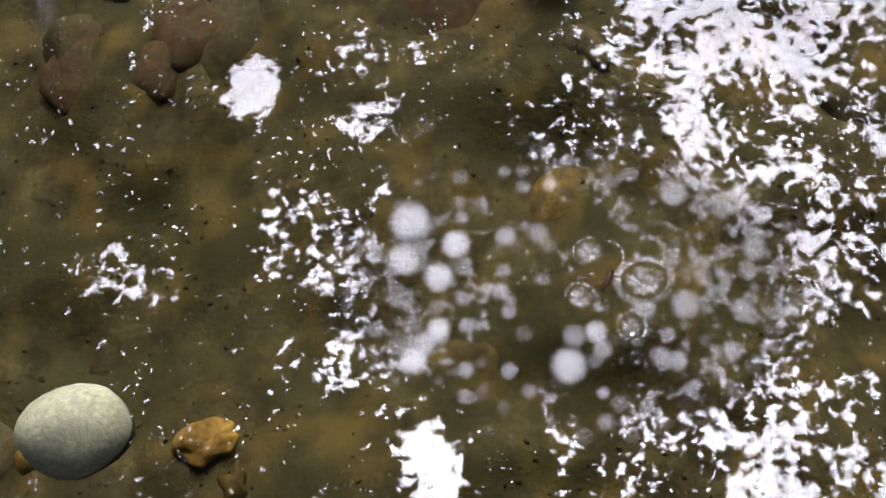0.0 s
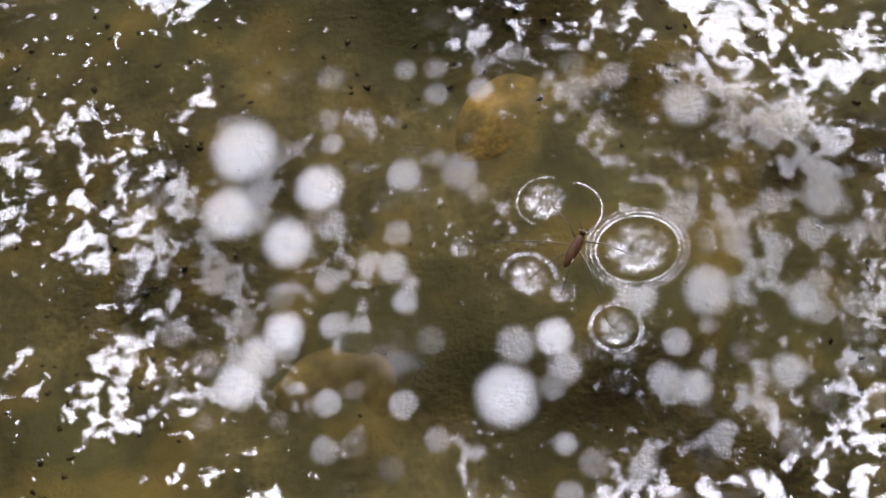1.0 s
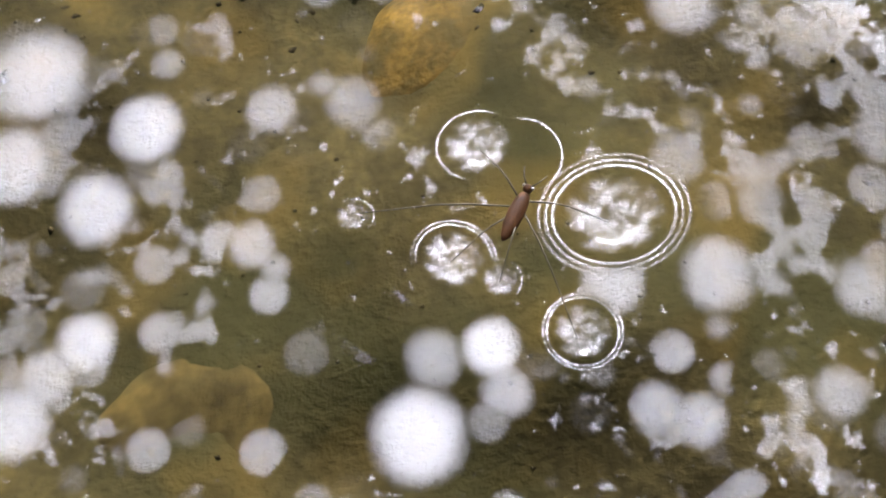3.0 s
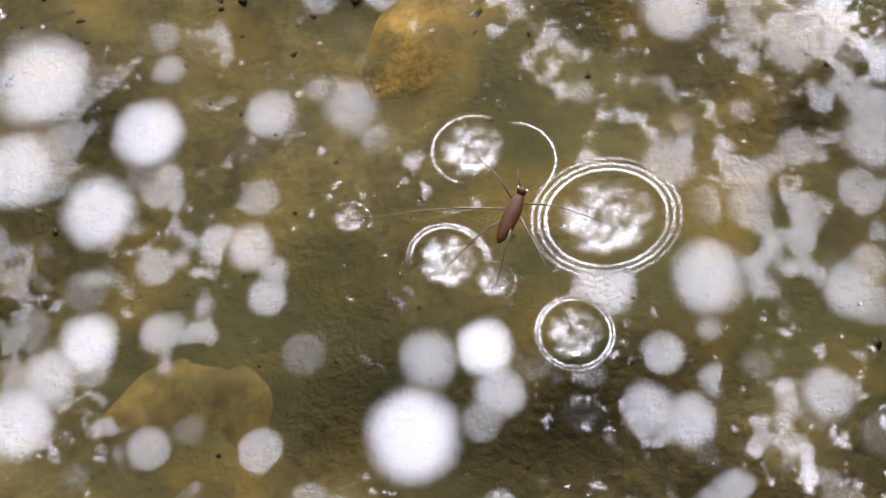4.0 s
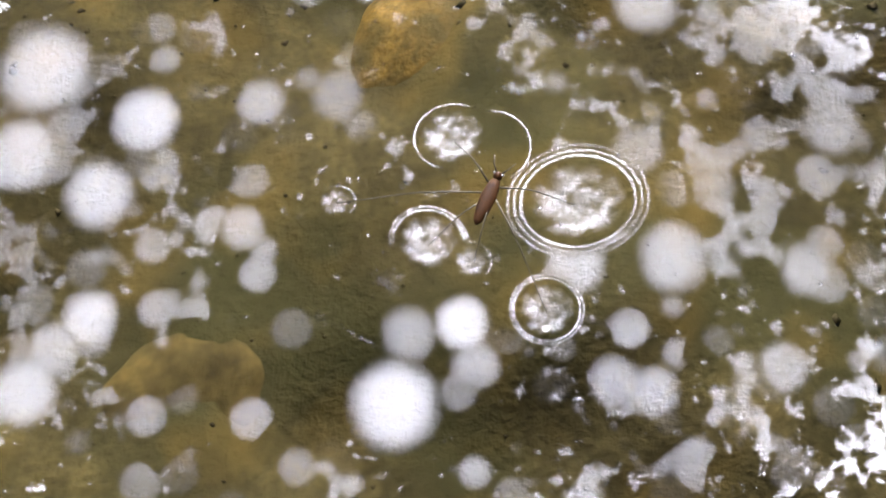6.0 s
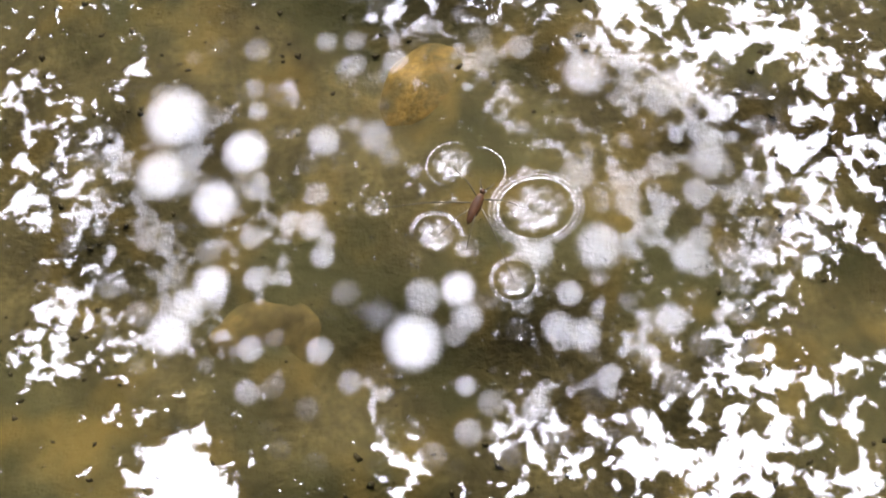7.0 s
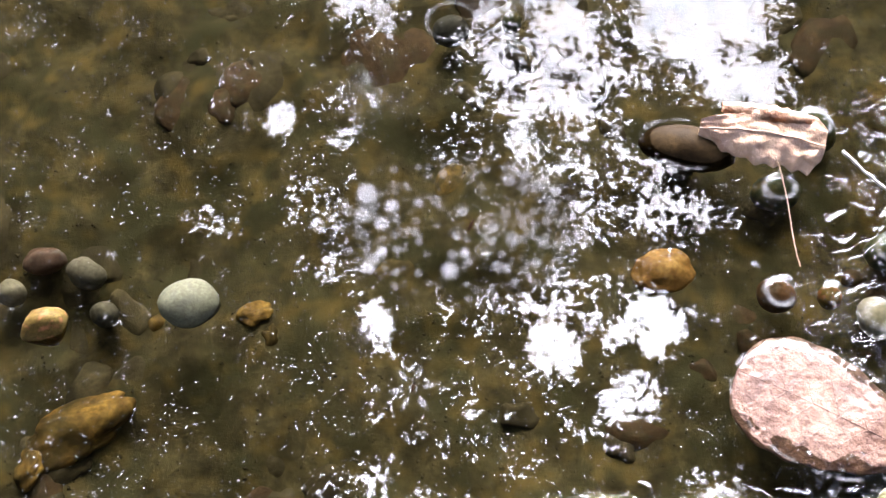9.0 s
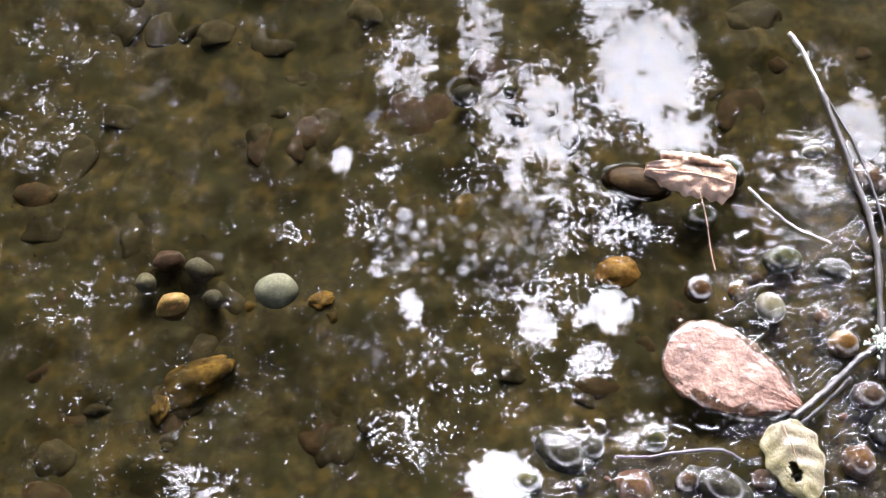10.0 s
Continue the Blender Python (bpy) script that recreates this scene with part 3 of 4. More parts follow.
stone("stone", "orange-brown stone on the bed", -0.0425, -0.0140, 0.0150, 0.0125, 30, bed_at(-0.0425, -0.014) + 0.0003, 0.0060, M_rusty, 27, 0.16, None, 0.0, 4)
stone("stone", "ochre stone awash with a glassy film of water", 0.0947, -0.0205, 0.0172, 0.0125, 10, -0.0015, 0.0065, M_orange, 31, 0.28, None, 0.5, 4)
stone("stone", "dark wet brown stone with a rounded nose", 0.1125, 0.049, 0.026, 0.0125, -12, 0.006, 0.012, M_nose, 32, 0.08)
# gives this stone a painted bright outline too
rims.append((0.1125, 0.049, 0.0235, 0.0112, radians(-12), 0.0003, 0.0020))
stone("stone", "grey-green rounded stone awash behind the folded leaf", 0.1806, 0.0607, 0.0150, 0.0130, -20, 0.0045, 0.013, M_green, 33, 0.08, 0.0008)
stone("stone", "brown-green stone awash under the leaf", 0.158, 0.024, 0.0135, 0.0098, 0, 0.001, 0.010, M_green, 34, 0.1, 0.001)
stone("stone", "dark green stone ringed by water", 0.2143, -0.010, 0.0148, 0.0105, 12, 0.003, 0.009, M_green, 35, 0.1, 0.0014, 0.4)
stone("pebble", "brown and orange pebble ringed by water", 0.1519, -0.0335, 0.0102, 0.0092, -25, 0.0022, 0.008, M_brown, 36, 0.08, 0.0014)
stone("pebble", "small yellow-brown pebble ringed by water", 0.1785, -0.0356, 0.0062, 0.0066, 0, 0.0015, 0.006, M_yellow, 37, 0.1, 0.0012)
stone("pebble", "pale cream pebble ringed by water", 0.2027, -0.0461, 0.0098, 0.0112, 30, 0.004, 0.009, M_cream, 38, 0.1, 0.0013)
stone("pebble", "orange and pink pebble ringed by water", 0.2514, -0.0729, 0.0108, 0.0098, -20, 0.004, 0.009, M_orange, 39, 0.12, 0.0013)
stone("pebble", "cream oval pebble awash in the shallows", 0.2462, 0.0745, 0.0088, 0.0050, 0, 0.003, 0.006, M_cream, 40, 0.06, 0.0012)
stone("stone", "pinkish brown stone beside the twig", 0.2853, 0.0541, 0.0150, 0.0125, -40, 0.006, 0.011, M_pinkstone, 41, 0.1, 0.0013)
stone("stone", "rust-brown stone beside the twig", 0.290, 0.029, 0.0130, 0.0085, 0, 0.003, 0.009, M_sunk_red, 42, 0.1, 0.0012)
stone("stone", "dark wet stone ringed by water", -0.0127, 0.1241, 0.0105, 0.0090, 10, -0.002, 0.010, M_grey, 43, 0.1)
stone("pebble", "dark pebble ringed by water", 0.0214, 0.128, 0.0055, 0.0062, 0, -0.0024, 0.007, M_green, 44, 0.1)
stone("stone", "large dark grey-green wet stone", 0.0515, -0.150, 0.0205, 0.0148, -28, 0.006, 0.012, M_grey, 45, 0.08, 0.0016)
stone("stone", "olive wet stone ringed by water", 0.0263, -0.169, 0.0105, 0.0080, -15, 0.003, 0.009, M_green, 46, 0.08, 0.0015)
stone("stone", "brown streaked wet stone", 0.098, -0.176, 0.0165, 0.0175, 20, 0.005, 0.013, M_brown, 47, 0.1, 0.0015, 0.4)
stone("stone", "large grey wedge-shaped wet stone", 0.157, -0.173, 0.0270, 0.0150, -32, 0.005, 0.014, M_grey, 48, 0.1, 0.0015, 0.7)
stone("stone", "grey wet stone lying awash", 0.252, -0.018, 0.0125, 0.0088, -15, 0.0006, 0.009, M_grey, 49, 0.1, 0.0012)
stone("stone", "pinkish grey stone awash", 0.264, -0.110, 0.0125, 0.0100, 0, 0.003, 0.009, M_pinkstone, 50, 0.1, 0.0014)
stone("stone", "brown and grey stone ringed by water", 0.252, -0.156, 0.0110, 0.0125, 15, 0.003, 0.009, M_brown, 51, 0.12, 0.0014)
stone("stone", "grey stone ringed by water", 0.272, -0.135, 0.0105, 0.0120, -15, 0.003, 0.009, M_grey, 52, 0.12, 0.0014)

# shingle along the shallow edge
kept = [(r[0], r[1], max(r[2], r[3])) for r in rims]
tints = [(M_grey, "small wet grey shingle pebble"), (M_brown, "small wet brown shingle pebble"), (M_green, "small wet olive shingle pebble"),
         (M_pinkstone, "small wet pinkish shingle pebble")]
made = tries = 0
while made < 70 and tries < 4000:
    tries += 1
    x, y = rnd.uniform(0.02, 0.36), rnd.uniform(-0.24, 0.10)
    if not (x > 0.235 + 0.25 * max(0, y + 0.06) or (y < -0.135 and x > 0.06)) or (0.12 < x < 0.23 and -0.165 < y):
        continue
    s = rnd.choice((0.003, 0.004, 0.005, 0.007, 0.009))
    if any(math.hypot(x - p, y - q) < s + w for p, q, w in kept):
        continue
    kept.append((x, y, s))
    mat, label = rnd.choice(tints)
    c = s * rnd.uniform(0.6, 0.8)
    out = rnd.choice((0, 1, 1))
    top = rnd.uniform(0.0006, 0.003) if out else rnd.uniform(-0.006, -0.002)
    stone("shingle", label, x, y, s, s * rnd.uniform(0.65, 1), rnd.uniform(0, 180), top, c, mat, 100 + made, 0.14,
          rnd.uniform(0.0008, 0.0014) if out else None, 0.3, 2, "shingle of the shallow edge")
    made += 1

# cobbles sunk in the silt
sunk = []
COBBLES = [(-0.28, 0.12), (-0.21, 0.19), (-0.13, 0.10), (-0.30, -0.15), (-0.09, 0.21), (-0.17, -0.19)]
for i in range(6):
    mat = (M_sunk, M_sunk, M_sunk_red)[i % 3]
    ob = stone("cobble", ("olive silted cobble on the stream bed", "brown silted cobble on the stream bed", "rusty silted cobble on the stream bed")[i % 3],
               *COBBLES[i], 0.020, 0.016, 40 * i, -0.014, 0.012, mat, 70 + i, 0.34, None, 0.7, 3, "cobbles on the stream bed")
    ob.location.z = bed_at(*COBBLES[i]) - 0.002
    ob.scale = (0.8, 0.9, 0.5)
    sunk.append(ob)
laid = 0
spots = []
while laid < 300:
    x, y = rnd.uniform(-0.5, 0.4), rnd.uniform(-0.3, 0.35)
    s = rnd.uniform(0.5, 1.7) if x < -0.09 or y > 0.09 else rnd.uniform(0.35, 1.25)
    if abs(x + 0.01) < 0.06 + 0.02 * s and abs(y - 0.005) < 0.045 + 0.02 * s:
        continue
    if abs(x) < 0.13 and abs(y) < 0.09:
        s = min(s, 0.55)
    if any(math.hypot(x - p, y - q) < 0.013 * (s + w) for p, q, w in spots):
        s *= 0.6
    spots.append((x, y, s))
    z = bed_at(x, y)
    up = min(rnd.uniform(0.000, 0.006), -0.011 - z) if abs(x + 0.005) < 0.05 and abs(y) < 0.05 else rnd.uniform(-0.005, 0.003) - 0.0022 * max(0.0, s - 0.7)
    ob = copy_thing(rnd.choice(sunk), Matrix.Translation((x, y, z + up - 0.004)) @ Matrix.Rotation(rnd.uniform(0, 6.28), 4, "Z"))
    ob.scale = (s, s * rnd.uniform(0.8, 1.1), min(s, 0.5))
    laid += 1


def grit(count):
    """Fine gravel strewn over the bed."""
    base = np.array([(1, 0, 0), (-1, 0, 0), (0, 1, 0), (0, -1, 0), (0, 0, 1), (0, 0, -1)], float)
    tri = np.array([(0, 2, 4), (2, 1, 4), (1, 3, 4), (3, 0, 4), (2, 0, 5), (1, 2, 5), (3, 1, 5), (0, 3, 5)])
    x, y = rng.uniform(-0.45, 0.4, count), rng.uniform(-0.28, 0.32, count)
    s = rng.uniform(0.0004, 0.0013, count) * rng.uniform(0.4, 1, count)
    s[(np.abs(x + 0.015) < 0.055) & (np.abs(y - 0.003) < 0.036)] *= 0.45
    z = bed_height(x, y)
    a = rng.uniform(0, 6.28, count)
    shape = (base[None] * rng.uniform(0.5, 1.3, (count, 6, 1)) + rng.normal(0, 0.25, (count, 6, 3))) * s[:, None, None]
    ca, sa = np.cos(a)[:, None], np.sin(a)[:, None]
    px, py = shape[..., 0] * ca - shape[..., 1] * sa, shape[..., 0] * sa + shape[..., 1] * ca
    verts = np.stack([px + x[:, None], py + y[:, None], shape[..., 2] * 0.35 + z[:, None]], -1).reshape(-1, 3)
    faces = (tri[None] + 6 * np.arange(count)[:, None, None]).reshape(-1, 3)
    return tagged(mesh_object("gravel", verts, faces, M_gravel), "fine dark gravel strewn over the stream bed", "gravel", kind="stuff")


grit(14000)


# ---- dead leaves ----
def leaf_blade(name, outline, length, material, parent, arch, label="", thick=0.0005, hole=None, nu=48, nv=24):
    """A leaf blade along +x; outline(u) gives its half-width on both sides, arch(u, v) its height. Two skins and a rim."""
    bm = bmesh.new()
    grid = {}
    for layer in (0, 1):
        for i in range(nu + 1):
            for j in range(nv + 1):
                u, v = i / nu, 2 * j / nv - 1
                w = outline(u, v)
                grid[layer, i, j] = bm.verts.new((u * length, v * w, arch(u, v) - layer * thick))
    gone = set()
    for i in range(nu):
        for j in range(nv):
            if hole and hole((i + 0.5) / nu, 2 * (j + 0.5) / nv - 1):
                gone.add((i, j))
                continue
            q = [(i, j), (i + 1, j), (i + 1, j + 1), (i, j + 1)]
            bm.faces.new([grid[0, *p] for p in q])
            bm.faces.new([grid[1, *p] for p in q[::-1]])
    solid = lambda i, j: 0 <= i < nu and 0 <= j < nv and (i, j) not in gone
    for i in range(nu):
        for j in range(nv):
            if not solid(i, j):
                continue
            for di, dj, p, q in ((-1, 0, (i, j), (i, j + 1)), (1, 0, (i + 1, j), (i + 1, j + 1)), (0, -1, (i, j), (i + 1, j)), (0, 1, (i, j + 1), (i + 1, j + 1))):
                if not solid(i + di, j + dj):
                    bm.faces.new((grid[0, *p], grid[0, *q], grid[1, *q], grid[1, *p]))
    bmesh.ops.remove_doubles(bm, verts=bm.verts, dist=1e-6)
    bmesh.ops.recalc_face_normals(bm, faces=bm.faces)
    return part(name, bm, material, parent, label)


def rib(name, points, radii, material, parent, label=""):
    return part(name, tube(bmesh.new(), points, radii, 6), material, parent, label)


def pink_leaf():
    leaf = new("fallen_leaf")
    L = 0.101

    def outline(u, v):
        w = 0.0305 * (math.sin(math.pi * min(1, u ** 0.62)) ** 0.62 if u < 1 else 0)
        w *= 1 - 0.10 * max(0, u - 0.5)
        return w * (1 + 0.02 * math.sin(37 * u) + 0.02 * noise.noise(Vector((9 * u, v, 3)))) + 0.0003

    def arch(u, v):
        return 0.0045 - 0.0035 * v * v + 0.0016 * noise.noise(Vector((5 * u, 2 * v, 1))) + 0.0005 * noise.noise(Vector((17 * u, 7 * v, 4))) + 0.00022 * noise.noise(Vector((44 * u, 20 * v, 2))) - 0.0025 * max(0, u - 0.8) * 5

    leaf_blade("blade", outline, L, M_leaf_pink, leaf, arch, "salmon-pink blotched leaf blade", 0.0005, None, 96, 48)
    rib("midrib", [(u * L, 0.0006 * math.sin(5 * u), arch(u, 0) + 0.0001) for u in [k / 20 for k in range(21)]], [0.00012 + 0.0003 * k / 20 for k in range(21)], M_leaf_pink, leaf)
    for k in range(1, 6):
        for side in (-1, 1):
            u0 = 0.95 - 0.14 * k
            pts = []
            for s in range(7):
                v = side * 0.86 * s / 6
                u = max(0.04, u0 - 0.16 * s / 6)
                pts.append((u * L, v * outline(u, v), arch(u, v) + 0.00005))
            rib("side_vein", pts, [0.00024 - 0.00002 * s for s in range(7)], M_leaf_pink, leaf)
    leaf.matrix_basis = pose(0.1262, -0.0745, -0.0016, 0, 0, -27)
    tagged(leaf, "large dead pink-brown leaf lying wet on the shallow water", "leaf")
    rims.append((0.1262 + 0.046 * math.cos(radians(-27)), -0.0745 + 0.046 * math.sin(radians(-27)), 0.045, 0.0275, radians(-27), 0.0012, 0.0022))


pink_leaf()


def folded_leaf():
    leaf = new("folded_leaf")
    L = 0.066

    def outline(u, v):
        w = 0.0130 * (0.28 + 0.72 * min(1, u / 0.55) ** 0.8) * (1 - 0.5 * max(0, u - 0.9) * 10 * abs(v))
        return w * (1 + 0.06 * math.sin(19 * u + 2 * v) + 0.10 * noise.noise(Vector((14 * u, v, 8))) + (0.08 * math.sin(43 * u) if v < 0 else 0))

    def arch(u, v):
        return 0.009 + 0.004 * math.sin(math.pi * u) - 0.006 * max(0, -v) ** 2 + 0.0035 * v + 0.0022 * noise.noise(Vector((6 * u, 2.5 * v, 5))) + 0.0006 * noise.noise(Vector((22 * u, 7 * v, 5)))

    leaf_blade("blade", outline, L, M_leaf_tan, leaf, arch, "dry peach-coloured leaf blade")

    bm = bmesh.new()
    rows = []
    for i in range(33):
        u = i / 32
        row = []
        for j in range(13):
            a = radians(-60 + 250 * j / 12)
            rr = 0.0040 * (0.3 + math.sin(math.pi * (0.12 + 0.8 * u)) * 0.85) * (1 + 0.10 * math.sin(46 * u) + 0.15 * noise.noise(Vector((8 * u, 0.2 * j, 3))))
            row.append(bm.verts.new((0.010 + 0.047 * u, 0.0125 - 0.002 * u + rr * math.cos(a), 0.0125 + 0.002 * u + rr * math.sin(a))))
        rows.append(row)
    for a, b in zip(rows, rows[1:]):
        for j in range(12):
            bm.faces.new((a[j], a[j + 1], b[j + 1], b[j]))
    bmesh.ops.solidify(bm, geom=bm.faces[:], thickness=0.0005)
    bmesh.ops.recalc_face_normals(bm, faces=bm.faces)
    part("rolled_edge", bm, M_leaf_tan, leaf, "rolled-up crinkled leaf edge")
    rib("midrib", [(u * L, 0.001 * math.sin(4 * u), arch(u, 0.08) + 0.0002) for u in [k / 14 for k in range(15)]], [0.0005 + 0.0002 * k / 14 for k in range(15)], M_vein, leaf)
    # the long stalk bends down to the water
    rib("stalk", wobbly([(0.040, -0.011, 0.0105), (0.0445, -0.020, 0.008), (0.050, -0.037, 0.004), (0.054, -0.054, 0.002), (0.058, -0.066, 0.0012)], 6, 0.0002, 3),
        [0.00032] * 25, M_vein, leaf, "thin bent leaf stalk")
    leaf.matrix_basis = pose(0.1165, 0.0535, 0.0, 0, 0, -9)
    tagged(leaf, "dry peach-coloured folded leaf caught on wet stones", "leaf")


folded_leaf()


def yellow_leaf():
    leaf = new("yellow_leaf")
    L = 0.056

    def outline(u, v):
        return 0.0195 * math.sin(math.pi * min(1, 0.06 + 0.94 * u ** 0.8)) ** 0.55 * (1 + 0.07 * math.sin(21 * u + 2 * v)) + 0.0003

    def arch(u, v):
        return 0.0035 + 0.004 * (1 - v * v) + 0.0007 * math.sin(26 * u - 5 * abs(v)) + 0.0010 * noise.noise(Vector((5 * u, 2 * v, 9)))

    hole = lambda u, v: ((u - 0.62) / 0.13) ** 2 + ((v + 0.22) / 0.22) ** 2 < 1 + 0.35 * math.sin(9 * u + 11 * v)
    leaf_blade("blade", outline, L, M_leaf_yellow, leaf, arch, "yellowed ribbed leaf blade with a torn hole", 0.0005, hole)
    rib("midrib", [(u * L, 0.0, arch(u, 0) + 0.0002) for u in [k / 10 * 0.48 for k in range(11)]], [0.0006 - 0.00002 * k for k in range(11)], M_vein, leaf)
    leaf.matrix_basis = pose(0.1975, -0.1315, 0.0, 0, 0, -72)
    tagged(leaf, "torn yellow leaf with ribs lying on shingle", "leaf")
    rims.append((0.205, -0.157, 0.024, 0.0165, radians(-72), 0.001, 0.002))


yellow_leaf()


# ---- twigs ----
def twig(label, runs, material, name="twig"):
    """runs: lists of points and radii; the first is the stem, the rest its side shoots."""
    t = new(name)
    for i, (pts, r0, r1, seed) in enumerate(runs):
        line = wobbly(pts, 7, 0.0004, seed)
        k = len(line) - 1
        r = random.Random(seed)
        part("stem" if i == 0 else "shoot", tube(bmesh.new(), line, [(r0 + (r1 - r0) * j / k) * r.uniform(0.82, 1.18) for j in range(k + 1)], 8), material if i == 0 else M_twig_pale if r0 < 0 else material, t)
    return tagged(t, label, "twig")


LONG = twig("long dark wet twig lying across the shallows",
            [([(0.2545, 0.126, 0.002), (0.2685, 0.0632, 0.003), (0.2795, 0.0052, 0.003), (0.277, -0.0543, 0.002), (0.272, -0.10, 0.001)], 0.0020, 0.0027, 1),
             ([(0.2585, 0.118, 0.001), (0.279, 0.066, 0.001), (0.2885, 0.010, 0.0015), (0.293, -0.04, 0.001)], 0.0009, 0.0013, 2)], M_twig)
part("bleached_tip", tube(bmesh.new(), wobbly([(0.2347, 0.1701, 0.006), (0.2425, 0.157, 0.005), (0.2495, 0.139, 0.003), (0.2545, 0.126, 0.002)], 5, 0.0003, 4),
                          [0.0018] * 5 + [0.0016] * 5 + [0.0013] * 5 + [0.0012], 8), M_twig_pale, LONG, "pale bleached twig tip")
twig("forked dark twig touching the pink leaf", [([(0.2062, -0.1288, 0.003), (0.2272, -0.1131, 0.003), (0.2450, -0.098, 0.004), (0.2630, -0.083, 0.005), (0.290, -0.066, 0.005)], 0.0022, 0.0028, 5),
                                                  ([(0.2105, -0.1335, 0.001), (0.232, -0.1165, 0.001), (0.250, -0.100, 0.003)], 0.0012, 0.0016, 6)], M_twig)
twig("thin dark twig lying on the shingle", [([(0.0856, -0.1539, 0.002), (0.105, -0.1545, 0.002), (0.1237, -0.152, 0.003), (0.1544, -0.1500, 0.003), (0.170, -0.1565, 0.002)], 0.0009, 0.0012, 7)], M_twig)
twig("thin pale stalk lying in the shallows", [([(0.1928, 0.0427, 0.002), (0.208, 0.026, 0.002), (0.2247, 0.0117, 0.001), (0.248, 0.0008, 0.001)], 0.0009, 0.0006, 8)], M_twig_pale)


def lichen():
    bm = bmesh.new()
    r = random.Random(9)
    for _ in range(60):
        m = Matrix.Translation((r.gauss(0, 0.005), r.gauss(0, 0.005), r.uniform(0, 0.004))) @ Matrix.Rotation(r.uniform(0, 3), 4, (r.random(), r.random(), r.random() + 0.1))
        bmesh.ops.create_icosphere(bm, subdivisions=1, radius=r.uniform(0.0012, 0.0026), matrix=m @ Matrix.Diagonal((1, 0.6, 0.4, 1)))
    ob = part("lichen_tuft", bm, M_moss, None)
    ob.location = (0.2729, -0.0749, 0.006)
    tagged(ob, "tuft of grey-green lichen on the forked twig", "lichen")


lichen()

# ---- water ----
# where the feet of the water striders press the surface down: x, y, semi-axes, turn, depth
DIMPLES = [(-0.0082, 0.0122, 0.0041, 0.0038, 20, 0.0012), (-0.0114, -0.0013, 0.0042, 0.0037, -25, 0.0012), (-0.0061, -0.0037, 0.0025, 0.0023, 0, 0.0007),
           (0.0062, 0.0036, 0.0068, 0.0056, 12, 0.0016), (0.0022, -0.0098, 0.0038, 0.0037, 0, 0.0011), (-0.0223, 0.0041, 0.0024, 0.0020, 0, 0.0006)]
DIMPLES += [(SECOND[0] + 0.006 * math.cos(radians(a)), SECOND[1] + 0.006 * math.sin(radians(a)), 0.0022, 0.0019, a, 0.0009) for a in (10, 75, 130, 190, 240, 305)]
DIMPLES += [(0.0465, -0.0015, 0.0028, 0.0026, 0, 0.0011), (0.0594, 0.0056, 0.0026, 0.0024, 0, 0.0011), (0.0202, 0.0514, 0.0034, 0.0028, 0, 0.0011),
            (0.1475, -0.008, 0.004, 0.0034, 0, -0.0011), (0.168, -0.006, 0.004, 0.0034, 0, -0.0011), (0.135, 0.004, 0.0035, 0.003, 0, -0.001)]


def water_height(x, y):
    z = 0.0002 * np.sin(20 * x + 9 * y) + 0.0002 * np.sin(14 * y - 11 * x + 1.3)
    z = z * np.exp(-((x / 1.5) ** 2 + (y / 1.5) ** 2))
    for cx, cy, a, b, turn, depth in DIMPLES:
        near = (np.abs(x - cx) < 0.03) & (np.abs(y - cy) < 0.03)
        u, v = x[near] - cx, y[near] - cy
        c, s = math.cos(radians(turn)), math.sin(radians(turn))
        r = np.sqrt(((u * c + v * s) / a) ** 2 + ((v * c - u * s) / b) ** 2)
        z[near] -= 0.22 * depth * (np.exp(-(r / 0.72) ** 2.6) + 0.12 * np.exp(-r * 1.1) - 0.13 * np.exp(-((r - 1.3) / 0.12) ** 2) - 0.08 * np.exp(-((r - 1.7) / 0.12) ** 2))
        z[near] += (0.00003 * value_noise(u, v, 650, 6) + 0.00003 * np.sin(11 * r)) * np.exp(-(r / 0.95) ** 4) * (a / 0.004)
    z = z - 0.02 * np.log1p(np.exp(np.clip((-0.10 - x) / 0.02, -40, 40))) * 0.04 * np.exp(-np.maximum(0, -0.45 - x) / 0.3)
    lift = np.zeros_like(z)
    for cx, cy, a, b, turn, rise, width in rims:
        reach = max(a, b) + 0.02
        near = (np.abs(x - cx) < reach) & (np.abs(y - cy) < reach)
        u, v = x[near] - cx, y[near] - cy
        c, s = math.cos(turn), math.sin(turn)
        d = (np.sqrt(((u * c + v * s) / a) ** 2 + ((v * c - u * s) / b) ** 2) - 1) * min(a, b)
        lift[near] = np.maximum(lift[near], rise * np.exp(-np.maximum(d, 0) / width))
    return z + lift


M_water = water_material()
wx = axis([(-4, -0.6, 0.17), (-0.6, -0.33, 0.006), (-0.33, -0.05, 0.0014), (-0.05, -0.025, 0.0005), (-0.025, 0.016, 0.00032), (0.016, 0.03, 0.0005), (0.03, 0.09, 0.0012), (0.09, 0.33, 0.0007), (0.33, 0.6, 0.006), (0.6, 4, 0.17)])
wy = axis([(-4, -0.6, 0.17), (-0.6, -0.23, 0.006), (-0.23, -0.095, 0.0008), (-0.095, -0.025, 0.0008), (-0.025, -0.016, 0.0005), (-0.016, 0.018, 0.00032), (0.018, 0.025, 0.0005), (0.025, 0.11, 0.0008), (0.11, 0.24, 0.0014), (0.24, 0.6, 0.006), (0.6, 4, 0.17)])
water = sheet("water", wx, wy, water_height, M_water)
tagged(water, "clear brownish stream water mirroring trees, with sky reflections painted in", "water", kind="structure")


